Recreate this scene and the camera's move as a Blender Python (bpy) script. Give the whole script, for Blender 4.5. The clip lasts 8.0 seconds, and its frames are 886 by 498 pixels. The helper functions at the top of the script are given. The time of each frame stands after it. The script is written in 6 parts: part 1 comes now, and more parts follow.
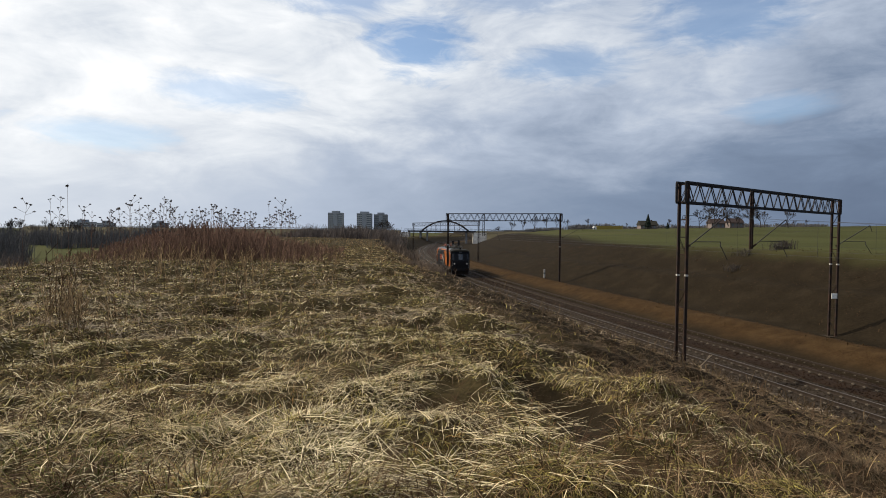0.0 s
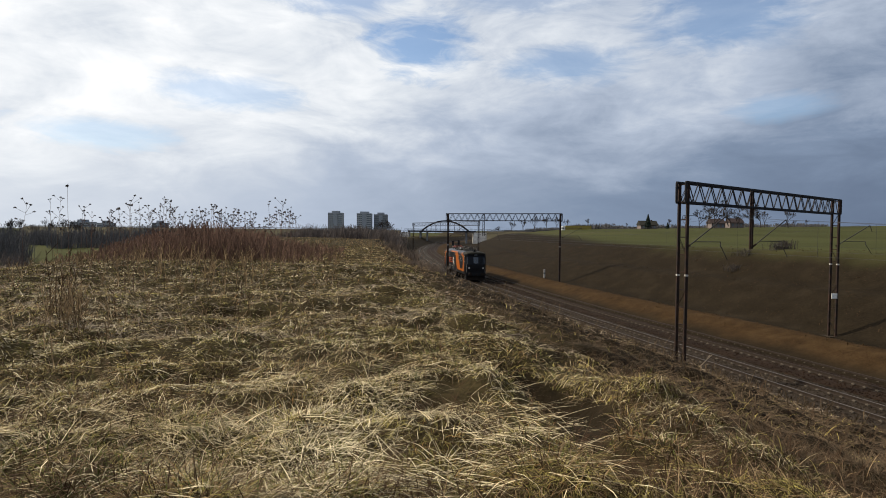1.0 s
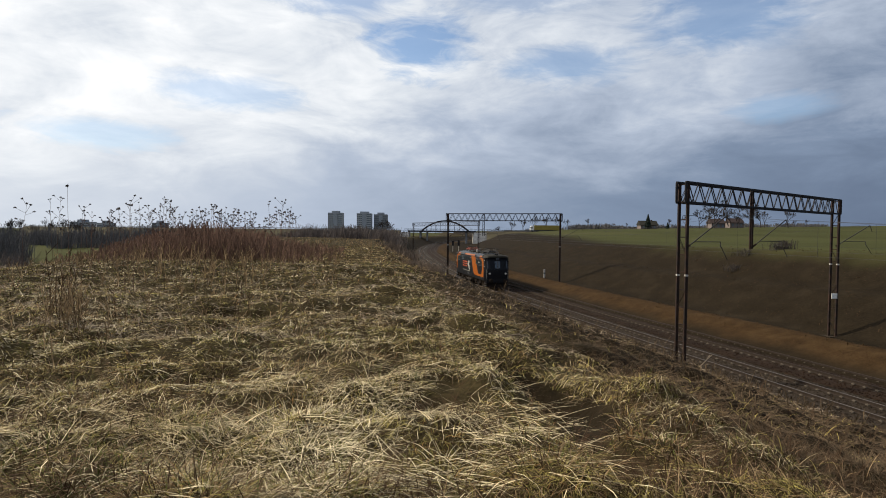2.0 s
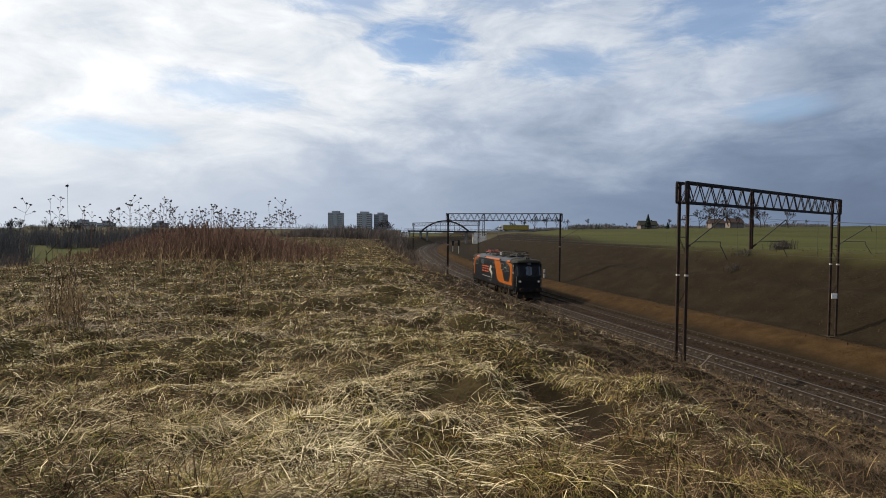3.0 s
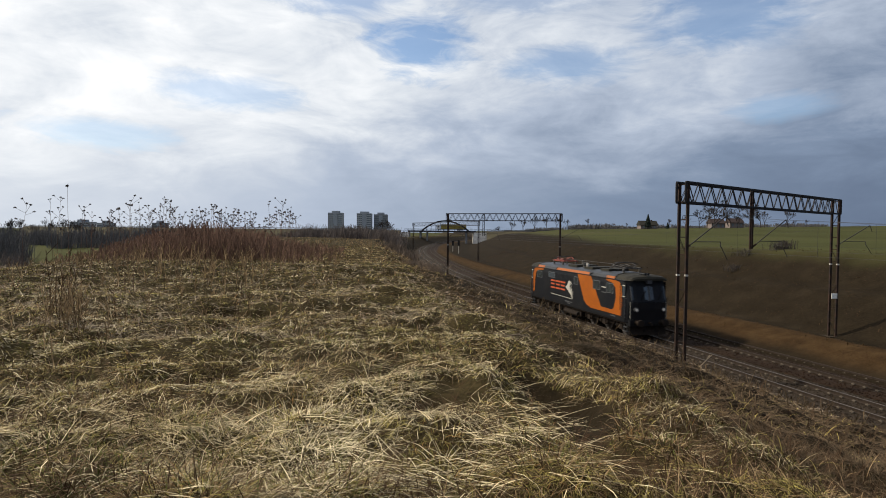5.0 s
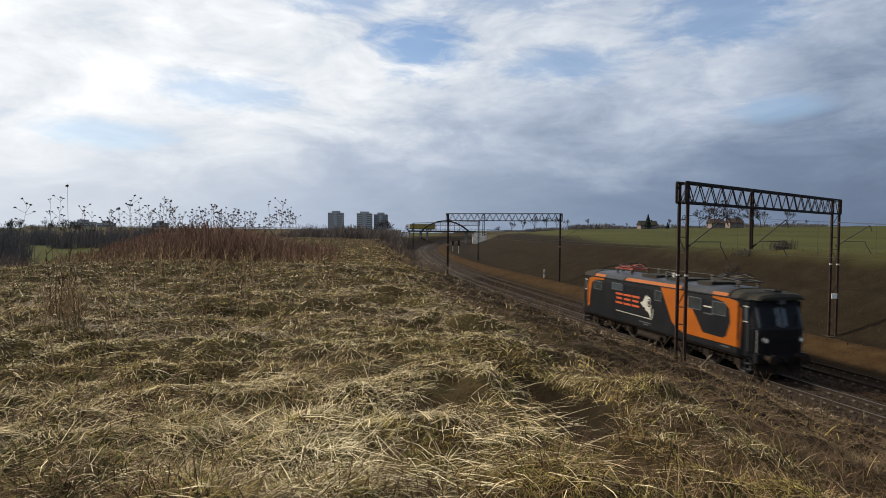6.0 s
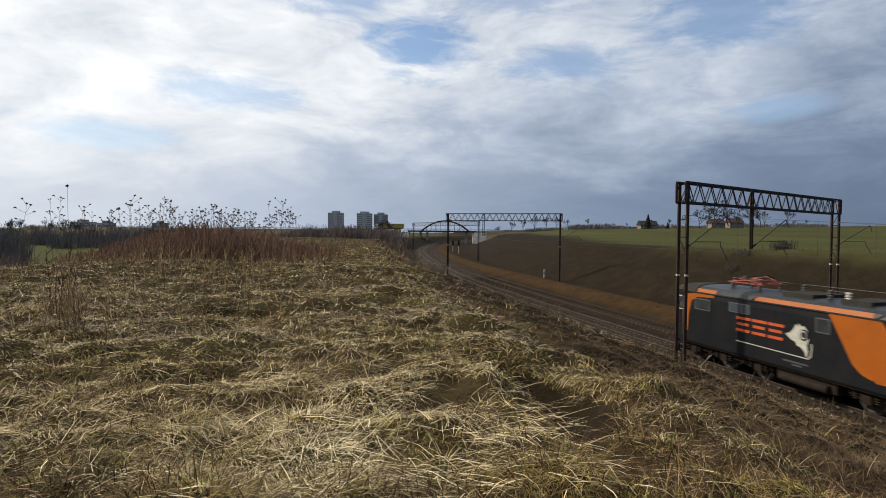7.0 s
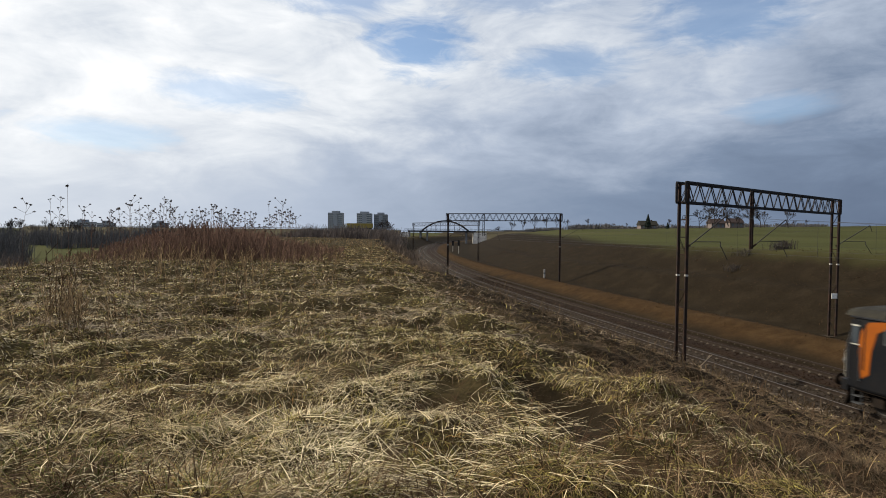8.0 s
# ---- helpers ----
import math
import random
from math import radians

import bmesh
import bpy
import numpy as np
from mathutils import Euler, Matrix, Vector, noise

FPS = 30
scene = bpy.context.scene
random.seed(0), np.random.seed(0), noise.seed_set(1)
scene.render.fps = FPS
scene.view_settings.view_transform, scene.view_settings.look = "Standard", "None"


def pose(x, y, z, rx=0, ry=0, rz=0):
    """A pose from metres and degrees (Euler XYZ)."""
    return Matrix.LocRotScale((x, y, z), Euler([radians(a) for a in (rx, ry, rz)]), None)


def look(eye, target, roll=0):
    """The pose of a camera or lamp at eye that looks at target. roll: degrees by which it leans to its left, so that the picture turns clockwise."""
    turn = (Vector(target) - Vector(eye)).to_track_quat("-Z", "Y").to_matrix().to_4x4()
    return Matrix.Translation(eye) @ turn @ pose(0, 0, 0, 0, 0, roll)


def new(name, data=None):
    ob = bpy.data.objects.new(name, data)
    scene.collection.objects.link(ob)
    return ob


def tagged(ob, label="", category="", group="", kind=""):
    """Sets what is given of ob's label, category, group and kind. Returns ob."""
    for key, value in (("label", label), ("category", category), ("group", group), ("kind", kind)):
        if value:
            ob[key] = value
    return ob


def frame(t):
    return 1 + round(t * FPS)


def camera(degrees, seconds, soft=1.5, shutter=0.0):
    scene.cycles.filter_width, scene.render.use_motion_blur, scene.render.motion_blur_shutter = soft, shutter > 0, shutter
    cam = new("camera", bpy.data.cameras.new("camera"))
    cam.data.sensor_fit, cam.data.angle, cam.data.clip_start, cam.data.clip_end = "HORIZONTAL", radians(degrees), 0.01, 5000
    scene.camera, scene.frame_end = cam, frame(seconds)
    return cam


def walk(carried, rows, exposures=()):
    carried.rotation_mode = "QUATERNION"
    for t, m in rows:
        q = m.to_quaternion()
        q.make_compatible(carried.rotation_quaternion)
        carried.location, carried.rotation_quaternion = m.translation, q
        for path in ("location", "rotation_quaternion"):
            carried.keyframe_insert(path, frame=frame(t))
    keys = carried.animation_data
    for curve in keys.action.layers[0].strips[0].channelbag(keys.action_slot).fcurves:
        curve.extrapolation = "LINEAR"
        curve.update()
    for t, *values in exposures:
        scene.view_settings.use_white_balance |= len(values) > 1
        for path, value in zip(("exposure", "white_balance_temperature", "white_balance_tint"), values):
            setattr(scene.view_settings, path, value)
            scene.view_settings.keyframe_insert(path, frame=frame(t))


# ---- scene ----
cam = camera(74.0, 8.0, soft=0.95, shutter=0.5)
EYE = (0.0, 0.0, 6.80)
VIEW = look(EYE, (0.0, 100.0, 6.80 - 100.0 * math.tan(radians(1.68))), 0.63)
walk(cam, [(0.0, VIEW), (8.0, VIEW)], exposures=[(0.0, 0.0), (8.0, 0.0)])

# ---- world and sun ----
SUN_AZ, SUN_EL = -72.0, 37.0
SUN_DIR = Vector((math.sin(radians(SUN_AZ)) * math.cos(radians(SUN_EL)),
                  math.cos(radians(SUN_AZ)) * math.cos(radians(SUN_EL)), math.sin(radians(SUN_EL))))


def make_world():
    w = bpy.data.worlds.new("sky")
    scene.world = w
    w.use_nodes = True
    nt = w.node_tree
    nt.nodes.clear()
    N, K = nt.nodes.new, nt.links.new

    def math_node(op, a, b=None, clamp=False):
        n = N("ShaderNodeMath")
        n.operation, n.use_clamp = op, clamp
        for i, v in enumerate((a, b)):
            if v is None:
                continue
            if isinstance(v, (int, float)):
                n.inputs[i].default_value = v
            else:
                K(v, n.inputs[i])
        return n.outputs[0]

    def ramp(fac, stops):
        n = N("ShaderNodeValToRGB")
        n.color_ramp.interpolation = "LINEAR"
        e = n.color_ramp.elements
        while len(e) < len(stops):
            e.new(0.5)
        for el, (p, c) in zip(e, stops):
            el.position, el.color = p, (*c, 1)
        K(fac, n.inputs[0])
        return n.outputs[0]

    sky = N("ShaderNodeTexSky")
    sky.sky_type, sky.sun_disc = "NISHITA", False
    sky.sun_elevation, sky.sun_rotation = radians(SUN_EL), radians(SUN_AZ % 360)
    sky.air_density, sky.dust_density, sky.ozone_density = 1.0, 0.05, 3.0
    bg_sky = N("ShaderNodeBackground")
    bg_sky.inputs["Strength"].default_value = SKY_STRENGTH
    K(sky.outputs[0], bg_sky.inputs["Color"])

    tc = N("ShaderNodeTexCoord")
    sep = N("ShaderNodeSeparateXYZ")
    K(tc.outputs["Generated"], sep.inputs[0])
    up = math_node("MAXIMUM", sep.outputs[2], 0.0)

    def clouds(scale, detail, rough, dist, shift, stretch):
        mp = N("ShaderNodeMapping")
        mp.inputs["Location"].default_value = shift
        mp.inputs["Scale"].default_value = stretch
        mp.inputs["Rotation"].default_value = (0, radians(5), 0)
        K(tc.outputs["Generated"], mp.inputs[0])
        n = N("ShaderNodeTexNoise")
        n.inputs["Scale"].default_value, n.inputs["Detail"].default_value = scale, detail
        n.inputs["Roughness"].default_value, n.inputs["Distortion"].default_value = rough, dist
        K(mp.outputs[0], n.inputs["Vector"])
        return n.outputs["Fac"]

    broad = clouds(1.9, 5, 0.50, 0.5, CLOUD_SHIFT, (1.0, 1.0, 2.6))
    fine = clouds(5.5, 9, 0.58, 0.5, (3.1, 1.7, 0), (0.9, 0.9, 2.4))
    wisp = clouds(13.0, 7, 0.62, 0.9, (0.4, 2.2, 1.0), (0.8, 0.8, 2.6))
    edge = math_node("ADD", math_node("MULTIPLY", math_node("SUBTRACT", fine, 0.5), 2.6), math_node("MULTIPLY", math_node("SUBTRACT", wisp, 0.5), 2.2))
    # gaps of blue between the clouds: bearing, height and half-widths in degrees, depth
    az = math_node("ARCTAN2", sep.outputs[0], sep.outputs[1])
    el = math_node("ARCSINE", sep.outputs[2])
    gap = None
    for a, e, ra, re, depth in BLUE_GAPS:
        u = math_node("DIVIDE", math_node("SUBTRACT", az, radians(a)), radians(ra))
        v = math_node("DIVIDE", math_node("SUBTRACT", el, radians(e)), radians(re))
        q = math_node("SQRT", math_node("ADD", math_node("MULTIPLY", u, u), math_node("MULTIPLY", v, v)))
        g = math_node("MULTIPLY", math_node("MULTIPLY", math_node("SUBTRACT", 1.45, math_node("ADD", q, edge)), 1.1, True), depth)
        gap = g if gap is None else math_node("MAXIMUM", gap, g)
    # overhead the deck breaks up by itself
    high = math_node("MULTIPLY", math_node("SUBTRACT", up, 0.45), 4.0, True)
    gap = math_node("MAXIMUM", gap, math_node("MULTIPLY", math_node("MULTIPLY", math_node("SUBTRACT", 0.52, fine), 6.0, True), math_node("MULTIPLY", high, 0.8)))
    mask = math_node("SUBTRACT", 1.0, gap, True)
    # brightness of the cloud: silver near the sun, slate low down and away from it
    dot = N("ShaderNodeVectorMath")
    dot.operation = "DOT_PRODUCT"
    K(tc.outputs["Generated"], dot.inputs[0])
    dot.inputs[1].default_value = SUN_DIR
    near_sun = dot.outputs["Value"]
    low = math_node("SUBTRACT", 1.0, math_node("MULTIPLY", math_node("SUBTRACT", math_node("ADD", up, math_node("MULTIPLY", math_node("SUBTRACT", fine, 0.5), 0.10)), 0.065), 9.0), True)
    lumps = math_node("ADD", math_node("MULTIPLY", math_node("SUBTRACT", fine, 0.5), 0.75), math_node("MULTIPLY", math_node("SUBTRACT", broad, 0.5), 0.50))
    lumps = math_node("ADD", lumps, math_node("MULTIPLY", math_node("SUBTRACT", wisp, 0.5), 0.22))
    lumps = math_node("MULTIPLY", lumps, math_node("SUBTRACT", 1.0, math_node("MULTIPLY", low, 0.75)))
    shade = math_node("ADD", math_node("MULTIPLY", near_sun, 0.62), math_node("ADD", lumps, 0.43))
    shade = math_node("SUBTRACT", shade, math_node("MULTIPLY", low, 0.20))
    tone = ramp(shade, [(0.0, (0.11, 0.15, 0.23)), (0.25, (0.22, 0.285, 0.40)), (0.5, (0.46, 0.53, 0.65)), (0.75, (0.80, 0.84, 0.89)), (1.0, (1.12, 1.12, 1.12))])
    bg_cloud = N("ShaderNodeBackground")
    bg_cloud.inputs["Strength"].default_value = CLOUD_STRENGTH
    K(tone, bg_cloud.inputs["Color"])
    mix = N("ShaderNodeMixShader")
    K(mask, mix.inputs[0])
    K(bg_sky.outputs[0], mix.inputs[1])
    K(bg_cloud.outputs[0], mix.inputs[2])
    out = N("ShaderNodeOutputWorld")
    K(mix.outputs[0], out.inputs["Surface"])


SKY_STRENGTH, CLOUD_STRENGTH, CLOUD_SHIFT = 0.135, 1.0, (1.38, 0.05, 0)
BLUE_GAPS = [(-2.4, 17.3, 3.8, 2.6, 0.85), (-20.0, 12.3, 5.0, 1.3, 0.42), (-30.5, 7.8, 4.5, 1.1, 0.35), (26.0, 18.5, 6.0, 2.4, 0.7), (29.5, 10.8, 3.2, 0.9, 0.5), (12.0, 15.5, 5.0, 1.5, 0.6), (-9.0, 21.5, 6.0, 1.6, 0.6), (8.0, 21.5, 5.0, 1.2, 0.4), (50.0, 20.0, 9.0, 4.0, 0.8), (-65.0, 14.0, 9.0, 2.5, 0.5), (95.0, 18.0, 14.0, 5.0, 0.8), (165.0, 22.0, 18.0, 6.0, 0.8)]
make_world()
sun = new("sun", bpy.data.lights.new("sun", "SUN"))
sun.data.energy, sun.data.angle, sun.data.color = 4.8, radians(4.0), (1.0, 0.91, 0.75)
sun.matrix_world = look(SUN_DIR * 50, (0, 0, 0))


# ---- materials ----
def material(name, base, second=None, scale=8.0, rough=0.8, metal=0.0, bump=0.0, bump_scale=40.0, rand=0.0, island=0.0, third=None,
             spec=None, mix_at=(0.35, 0.65), stretch=(1, 1, 1)):
    """A two-scale noise material: base and second mix in broad stains, third in fine grain."""
    m = bpy.data.materials.new(name)
    m.use_nodes = True
    nt = m.node_tree
    N, K = nt.nodes.new, nt.links.new
    b = nt.nodes["Principled BSDF"]
    b.inputs["Roughness"].default_value, b.inputs["Metallic"].default_value = rough, metal
    b.inputs["Specular IOR Level"].default_value = spec if spec is not None else (0.5 if rough < 0.65 else 0.10)
    second = second or tuple(c * 0.75 for c in base)
    third = third or tuple(c * 0.6 for c in base)
    tc, mp = N("ShaderNodeTexCoord"), N("ShaderNodeMapping")
    mp.inputs["Scale"].default_value = stretch
    K(tc.outputs["Object"], mp.inputs[0])

    def noise_tex(s, detail=5):
        n = N("ShaderNodeTexNoise")
        n.inputs["Scale"].default_value, n.inputs["Detail"].default_value = s, detail
        K(mp.outputs[0], n.inputs["Vector"])
        return n.outputs["Fac"]

    def mixer(fac, a, c):
        n = N("ShaderNodeMix")
        n.data_type = "RGBA"
        for sock, v in ((n.inputs[0], fac), (n.inputs[6], a), (n.inputs[7], c)):
            if isinstance(v, tuple):
                sock.default_value = (*v, 1) if len(v) == 3 else v
            elif isinstance(v, float):
                sock.default_value = v
            else:
                K(v, sock)
        return n.outputs[2]

    def span(fac, lo, hi, t0=0.0, t1=1.0):
        n = N("ShaderNodeMapRange")
        n.inputs[1].default_value, n.inputs[2].default_value, n.inputs[3].default_value, n.inputs[4].default_value = lo, hi, t0, t1
        K(fac, n.inputs[0])
        return n.outputs[0]

    col = mixer(span(noise_tex(scale), *mix_at), base, second)
    col = mixer(span(noise_tex(scale * 7.3, 6), 0.5, 0.75, 0.0, 0.6), col, third)
    if rand or island:
        src = N("ShaderNodeObjectInfo").outputs["Random"] if rand else N("ShaderNodeNewGeometry").outputs["Random Per Island"]
        k = rand or island
        h = N("ShaderNodeHueSaturation")
        K(span(src, 0, 1, 1 - k, 1 + k), h.inputs["Value"])
        h.inputs["Fac"].default_value = 1.0
        K(col, h.inputs["Color"])
        col = h.outputs[0]
    K(col, b.inputs["Base Color"])
    if bump:
        n = N("ShaderNodeBump")
        n.inputs["Strength"].default_value = bump
        n.inputs["Distance"].default_value = 0.02
        K(noise_tex(bump_scale), n.inputs["Height"])
        K(n.outputs[0], b.inputs["Normal"])
    return m


def ground_material():
    """Dry turf, brown earth and spring field, told apart by the surface attribute of the ground sheet."""
    m = bpy.data.materials.new("ground_cover")
    m.use_nodes = True
    nt = m.node_tree
    N, K = nt.nodes.new, nt.links.new
    b = nt.nodes["Principled BSDF"]
    b.inputs["Roughness"].default_value = 0.95
    b.inputs["Specular IOR Level"].default_value = 0.03
    tc = N("ShaderNodeTexCoord")

    def noise_tex(s, detail=6, stretch=None):
        n = N("ShaderNodeTexNoise")
        n.inputs["Scale"].default_value, n.inputs["Detail"].default_value = s, detail
        n.inputs["Roughness"].default_value = 0.62
        if stretch:
            mp = N("ShaderNodeMapping")
            mp.inputs["Scale"].default_value = stretch
            K(tc.outputs["Object"], mp.inputs[0])
            K(mp.outputs[0], n.inputs["Vector"])
        else:
            K(tc.outputs["Object"], n.inputs["Vector"])
        return n.outputs["Fac"]

    def ramp(fac, stops):
        n = N("ShaderNodeValToRGB")
        e = n.color_ramp.elements
        while len(e) < len(stops):
            e.new(0.5)
        for el, (p, c) in zip(e, stops):
            el.position, el.color = p, (*c, 1)
        K(fac, n.inputs[0])
        return n.outputs[0]

    def mixer(fac, a, c, kind="MIX"):
        n = N("ShaderNodeMix")
        n.data_type, n.blend_type = "RGBA", kind
        for sock, v in ((n.inputs[0], fac), (n.inputs[6], a), (n.inputs[7], c)):
            if isinstance(v, float):
                sock.default_value = v
            else:
                K(v, sock)
        return n.outputs[2]

    # turf base kept near black: shade between the blades is put into its colour
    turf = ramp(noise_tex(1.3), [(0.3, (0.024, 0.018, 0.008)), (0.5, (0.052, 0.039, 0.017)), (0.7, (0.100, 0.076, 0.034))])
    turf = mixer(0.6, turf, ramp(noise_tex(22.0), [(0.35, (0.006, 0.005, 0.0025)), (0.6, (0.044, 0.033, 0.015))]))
    earth = ramp(noise_tex(0.45), [(0.3, (0.0105, 0.0080, 0.0046)), (0.5, (0.0175, 0.0130, 0.0076)), (0.72, (0.031, 0.0230, 0.0138))])
    earth = mixer(0.45, earth, ramp(noise_tex(6.0), [(0.35, (0.007, 0.005, 0.003)), (0.65, (0.026, 0.0185, 0.011))]))
    field = ramp(noise_tex(0.03, 6, (1, 0.4, 1)), [(0.3, (0.040, 0.040, 0.014)), (0.5, (0.050, 0.052, 0.018)), (0.7, (0.066, 0.062, 0.024))])
    rust = ramp(noise_tex(1.1), [(0.3, (0.024, 0.0140, 0.0060)), (0.5, (0.043, 0.0250, 0.0108)), (0.7, (0.070, 0.0430, 0.0190))])
    rust = mixer(0.4, rust, ramp(noise_tex(14.0), [(0.4, (0.018, 0.010, 0.0045)), (0.65, (0.062, 0.036, 0.016))]))
    at = N("ShaderNodeAttribute")
    at.attribute_name = "cover"
    s = N("ShaderNodeSeparateColor")
    K(at.outputs["Color"], s.inputs[0])
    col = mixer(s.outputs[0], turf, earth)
    col = mixer(s.outputs[1], col, field)
    col = mixer(s.outputs[2], col, rust)
    K(col, b.inputs["Base Color"])
    n = N("ShaderNodeBump")
    n.inputs["Strength"].default_value, n.inputs["Distance"].default_value = 0.6, 0.08
    K(noise_tex(9.0), n.inputs["Height"])
    K(n.outputs[0], b.inputs["Normal"])
    return m


M_GROUND = ground_material()
M_BALLAST = material("ballast_stone", (0.040, 0.030, 0.021), (0.024, 0.017, 0.0115), 1.5, 0.95, bump=0.6, bump_scale=25, island=0.35, third=(0.045, 0.031, 0.021))
M_BALLAST_RUST = material("rust_stained_ballast", (0.024, 0.0135, 0.0072), (0.016, 0.009, 0.005), 1.2, 0.95, bump=0.6, bump_scale=25, island=0.35)
M_SLEEPER = material("dirty_concrete_sleeper", (0.042, 0.031, 0.021), (0.026, 0.019, 0.013), 6, 0.9, bump=0.3, rand=0.2)
M_RAIL_SIDE = material("rusty_rail_steel", (0.046, 0.034, 0.026), (0.030, 0.022, 0.017), 9, 0.75, 0.2)
M_RAIL_TOP = material("polished_rail_steel", (0.17, 0.15, 0.135), (0.11, 0.095, 0.085), 5, 0.55, 0.8)
M_CLIP = material("pale_rail_fastening", (0.15, 0.125, 0.095), (0.09, 0.072, 0.055), 20, 0.7)
M_MAST = material("dark_rusted_mast_steel", (0.022, 0.018, 0.016), (0.048, 0.028, 0.021), 2.5, 0.8, 0.15, bump=0.2)
M_TRUSS = material("dark_grey_truss_steel", (0.024, 0.024, 0.027), (0.040, 0.034, 0.031), 3, 0.7, 0.2)
M_WIRE = material("dark_copper_wire", (0.05, 0.045, 0.042), None, 5, 0.6, 0.4)
M_INSUL = material("pale_glazed_insulator", (0.55, 0.52, 0.47), (0.40, 0.36, 0.32), 20, 0.3)
M_WHITE = material("chalky_white_paint", (0.78, 0.77, 0.73), (0.60, 0.58, 0.53), 8, 0.7)


# ---- the line of the railway: the near track's centre, x over y ----
def _fit_x(y):
    w = (y - 60.0) / 60.0
    return 7.076 - 12.69 * w + 2.371 * w * w + 0.513 * w ** 3 + 1.49


LINE_Y = [-160.0, -110.0, -70.0, -40.0, -20.0, 0.0, 20.0, 40.0, 60.0, 80.0, 100.0, 120.0, 142.0, 166.0, 190.0, 215.0, 245.0, 280.0, 320.0, 360.0, 420.0, 500.0, 620.0]
LINE_X = [58.0, 46.5, 37.5, 31.3] + [_fit_x(y) for y in (-20, 0, 20, 40, 60, 80, 100)] + [-1.1, -3.2, -5.2, -6.8, -7.8, -8.2, -7.8, -6.2, -3.4, 3.0, 15.0, 38.0]


def spline_eval(y, ys=np.array(LINE_Y), xs=np.array(LINE_X)):
    """Smooth cubic through the points of the line."""
    y = np.clip(np.asarray(y, float), ys[0], ys[-1])
    d = np.gradient(xs, ys)
    i = np.clip(np.searchsorted(ys, y) - 1, 0, len(ys) - 2)
    h = ys[i + 1] - ys[i]
    t = (y - ys[i]) / h
    return ((2 * t ** 3 - 3 * t ** 2 + 1) * xs[i] + (t ** 3 - 2 * t ** 2 + t) * h * d[i]
            + (-2 * t ** 3 + 3 * t ** 2) * xs[i + 1] + (t ** 3 - t ** 2) * h * d[i + 1])


def line_x(y):
    return spline_eval(y)


def line_slope(y):
    return (spline_eval(np.asarray(y, float) + 0.5) - spline_eval(np.asarray(y, float) - 0.5))


def offset(x, y):
    """Distance from the near track's centre, positive beyond it."""
    return (x - line_x(y)) / np.sqrt(1 + line_slope(y) ** 2)


def smooth(a, b, v):
    t = np.clip((v - a) / (b - a), 0, 1)
    return t * t * (3 - 2 * t)


def wave_noise(x, y, seed, octaves=4, base=0.06):
    """Cheap band-limited relief from rotated sines, the same at every build."""
    rng = np.random.RandomState(seed)
    out, amp, f = np.zeros(np.broadcast(x, y).shape), 1.0, base
    for _ in range(octaves):
        for _ in range(4):
            a, p = rng.uniform(0, 2 * np.pi), rng.uniform(0, 2 * np.pi)
            out = out + amp * np.sin((x * np.cos(a) + y * np.sin(a)) * f * 2 * np.pi * rng.uniform(0.75, 1.3) + p) / 4
        amp, f = amp * 0.55, f * 2.1
    return out


def bank_edge(y):
    """Offset at which the near bank breaks to the cutting slope."""
    return np.interp(y, [-20, 0, 15, 30, 50, 80, 140, 220, 300], [-21.5, -20.4, -19.4, -17.6, -15.2, -13.2, -12.0, -12.0, -12.0])


def bank_top(y):
    return np.interp(y, [-30, 0, 40, 80, 130, 200, 300, 600], [5.25, 5.25, 5.25, 5.2, 4.9, 4.0, 3.2, 3.0])


def hollow(x, y):
    a = radians(18)
    u, v = (x - 1.04) * math.cos(a) + (y - 5.75) * math.sin(a), -(x - 1.04) * math.sin(a) + (y - 5.75) * math.cos(a)
    return np.exp(-((u / 0.36) ** 2 + (v / 0.90) ** 2))


def tussock(x, y, cell=0.55):
    """Uneven mounds of grass on a jittered grid: swell 0 to 1, bearing from the mound's middle, and its random number."""
    x, y = np.broadcast_arrays(np.asarray(x, float), np.asarray(y, float))
    gx, gy = np.floor(x / cell), np.floor(y / cell)
    best, bearing, mark = np.zeros(x.shape), np.zeros(x.shape), np.zeros(x.shape)
    for i in (-1, 0, 1):
        for j in (-1, 0, 1):
            cx, cy = gx + i, gy + j
            r1 = np.modf(np.abs(np.sin(cx * 12.9898 + cy * 78.233) * 43758.5453))[0]
            r2 = np.modf(np.abs(np.sin(cx * 39.346 + cy * 11.135) * 24634.6345))[0]
            r3 = np.modf(np.abs(np.sin(cx * 73.156 + cy * 52.235) * 13758.2453))[0]
            dx, dy = x - (cx + r1) * cell, y - (cy + r2) * cell
            rad = cell * (0.55 + 0.55 * r3)
            swell = np.clip(1 - (dx * dx + dy * dy) / (rad * rad), 0, 1) ** 0.7 * (0.35 + 0.65 * r2)
            hit = swell > best
            best = np.where(hit, swell, best)
            bearing = np.where(hit, np.arctan2(dy, dx), bearing)
            mark = np.where(hit, r1, mark)
    return best, bearing, mark


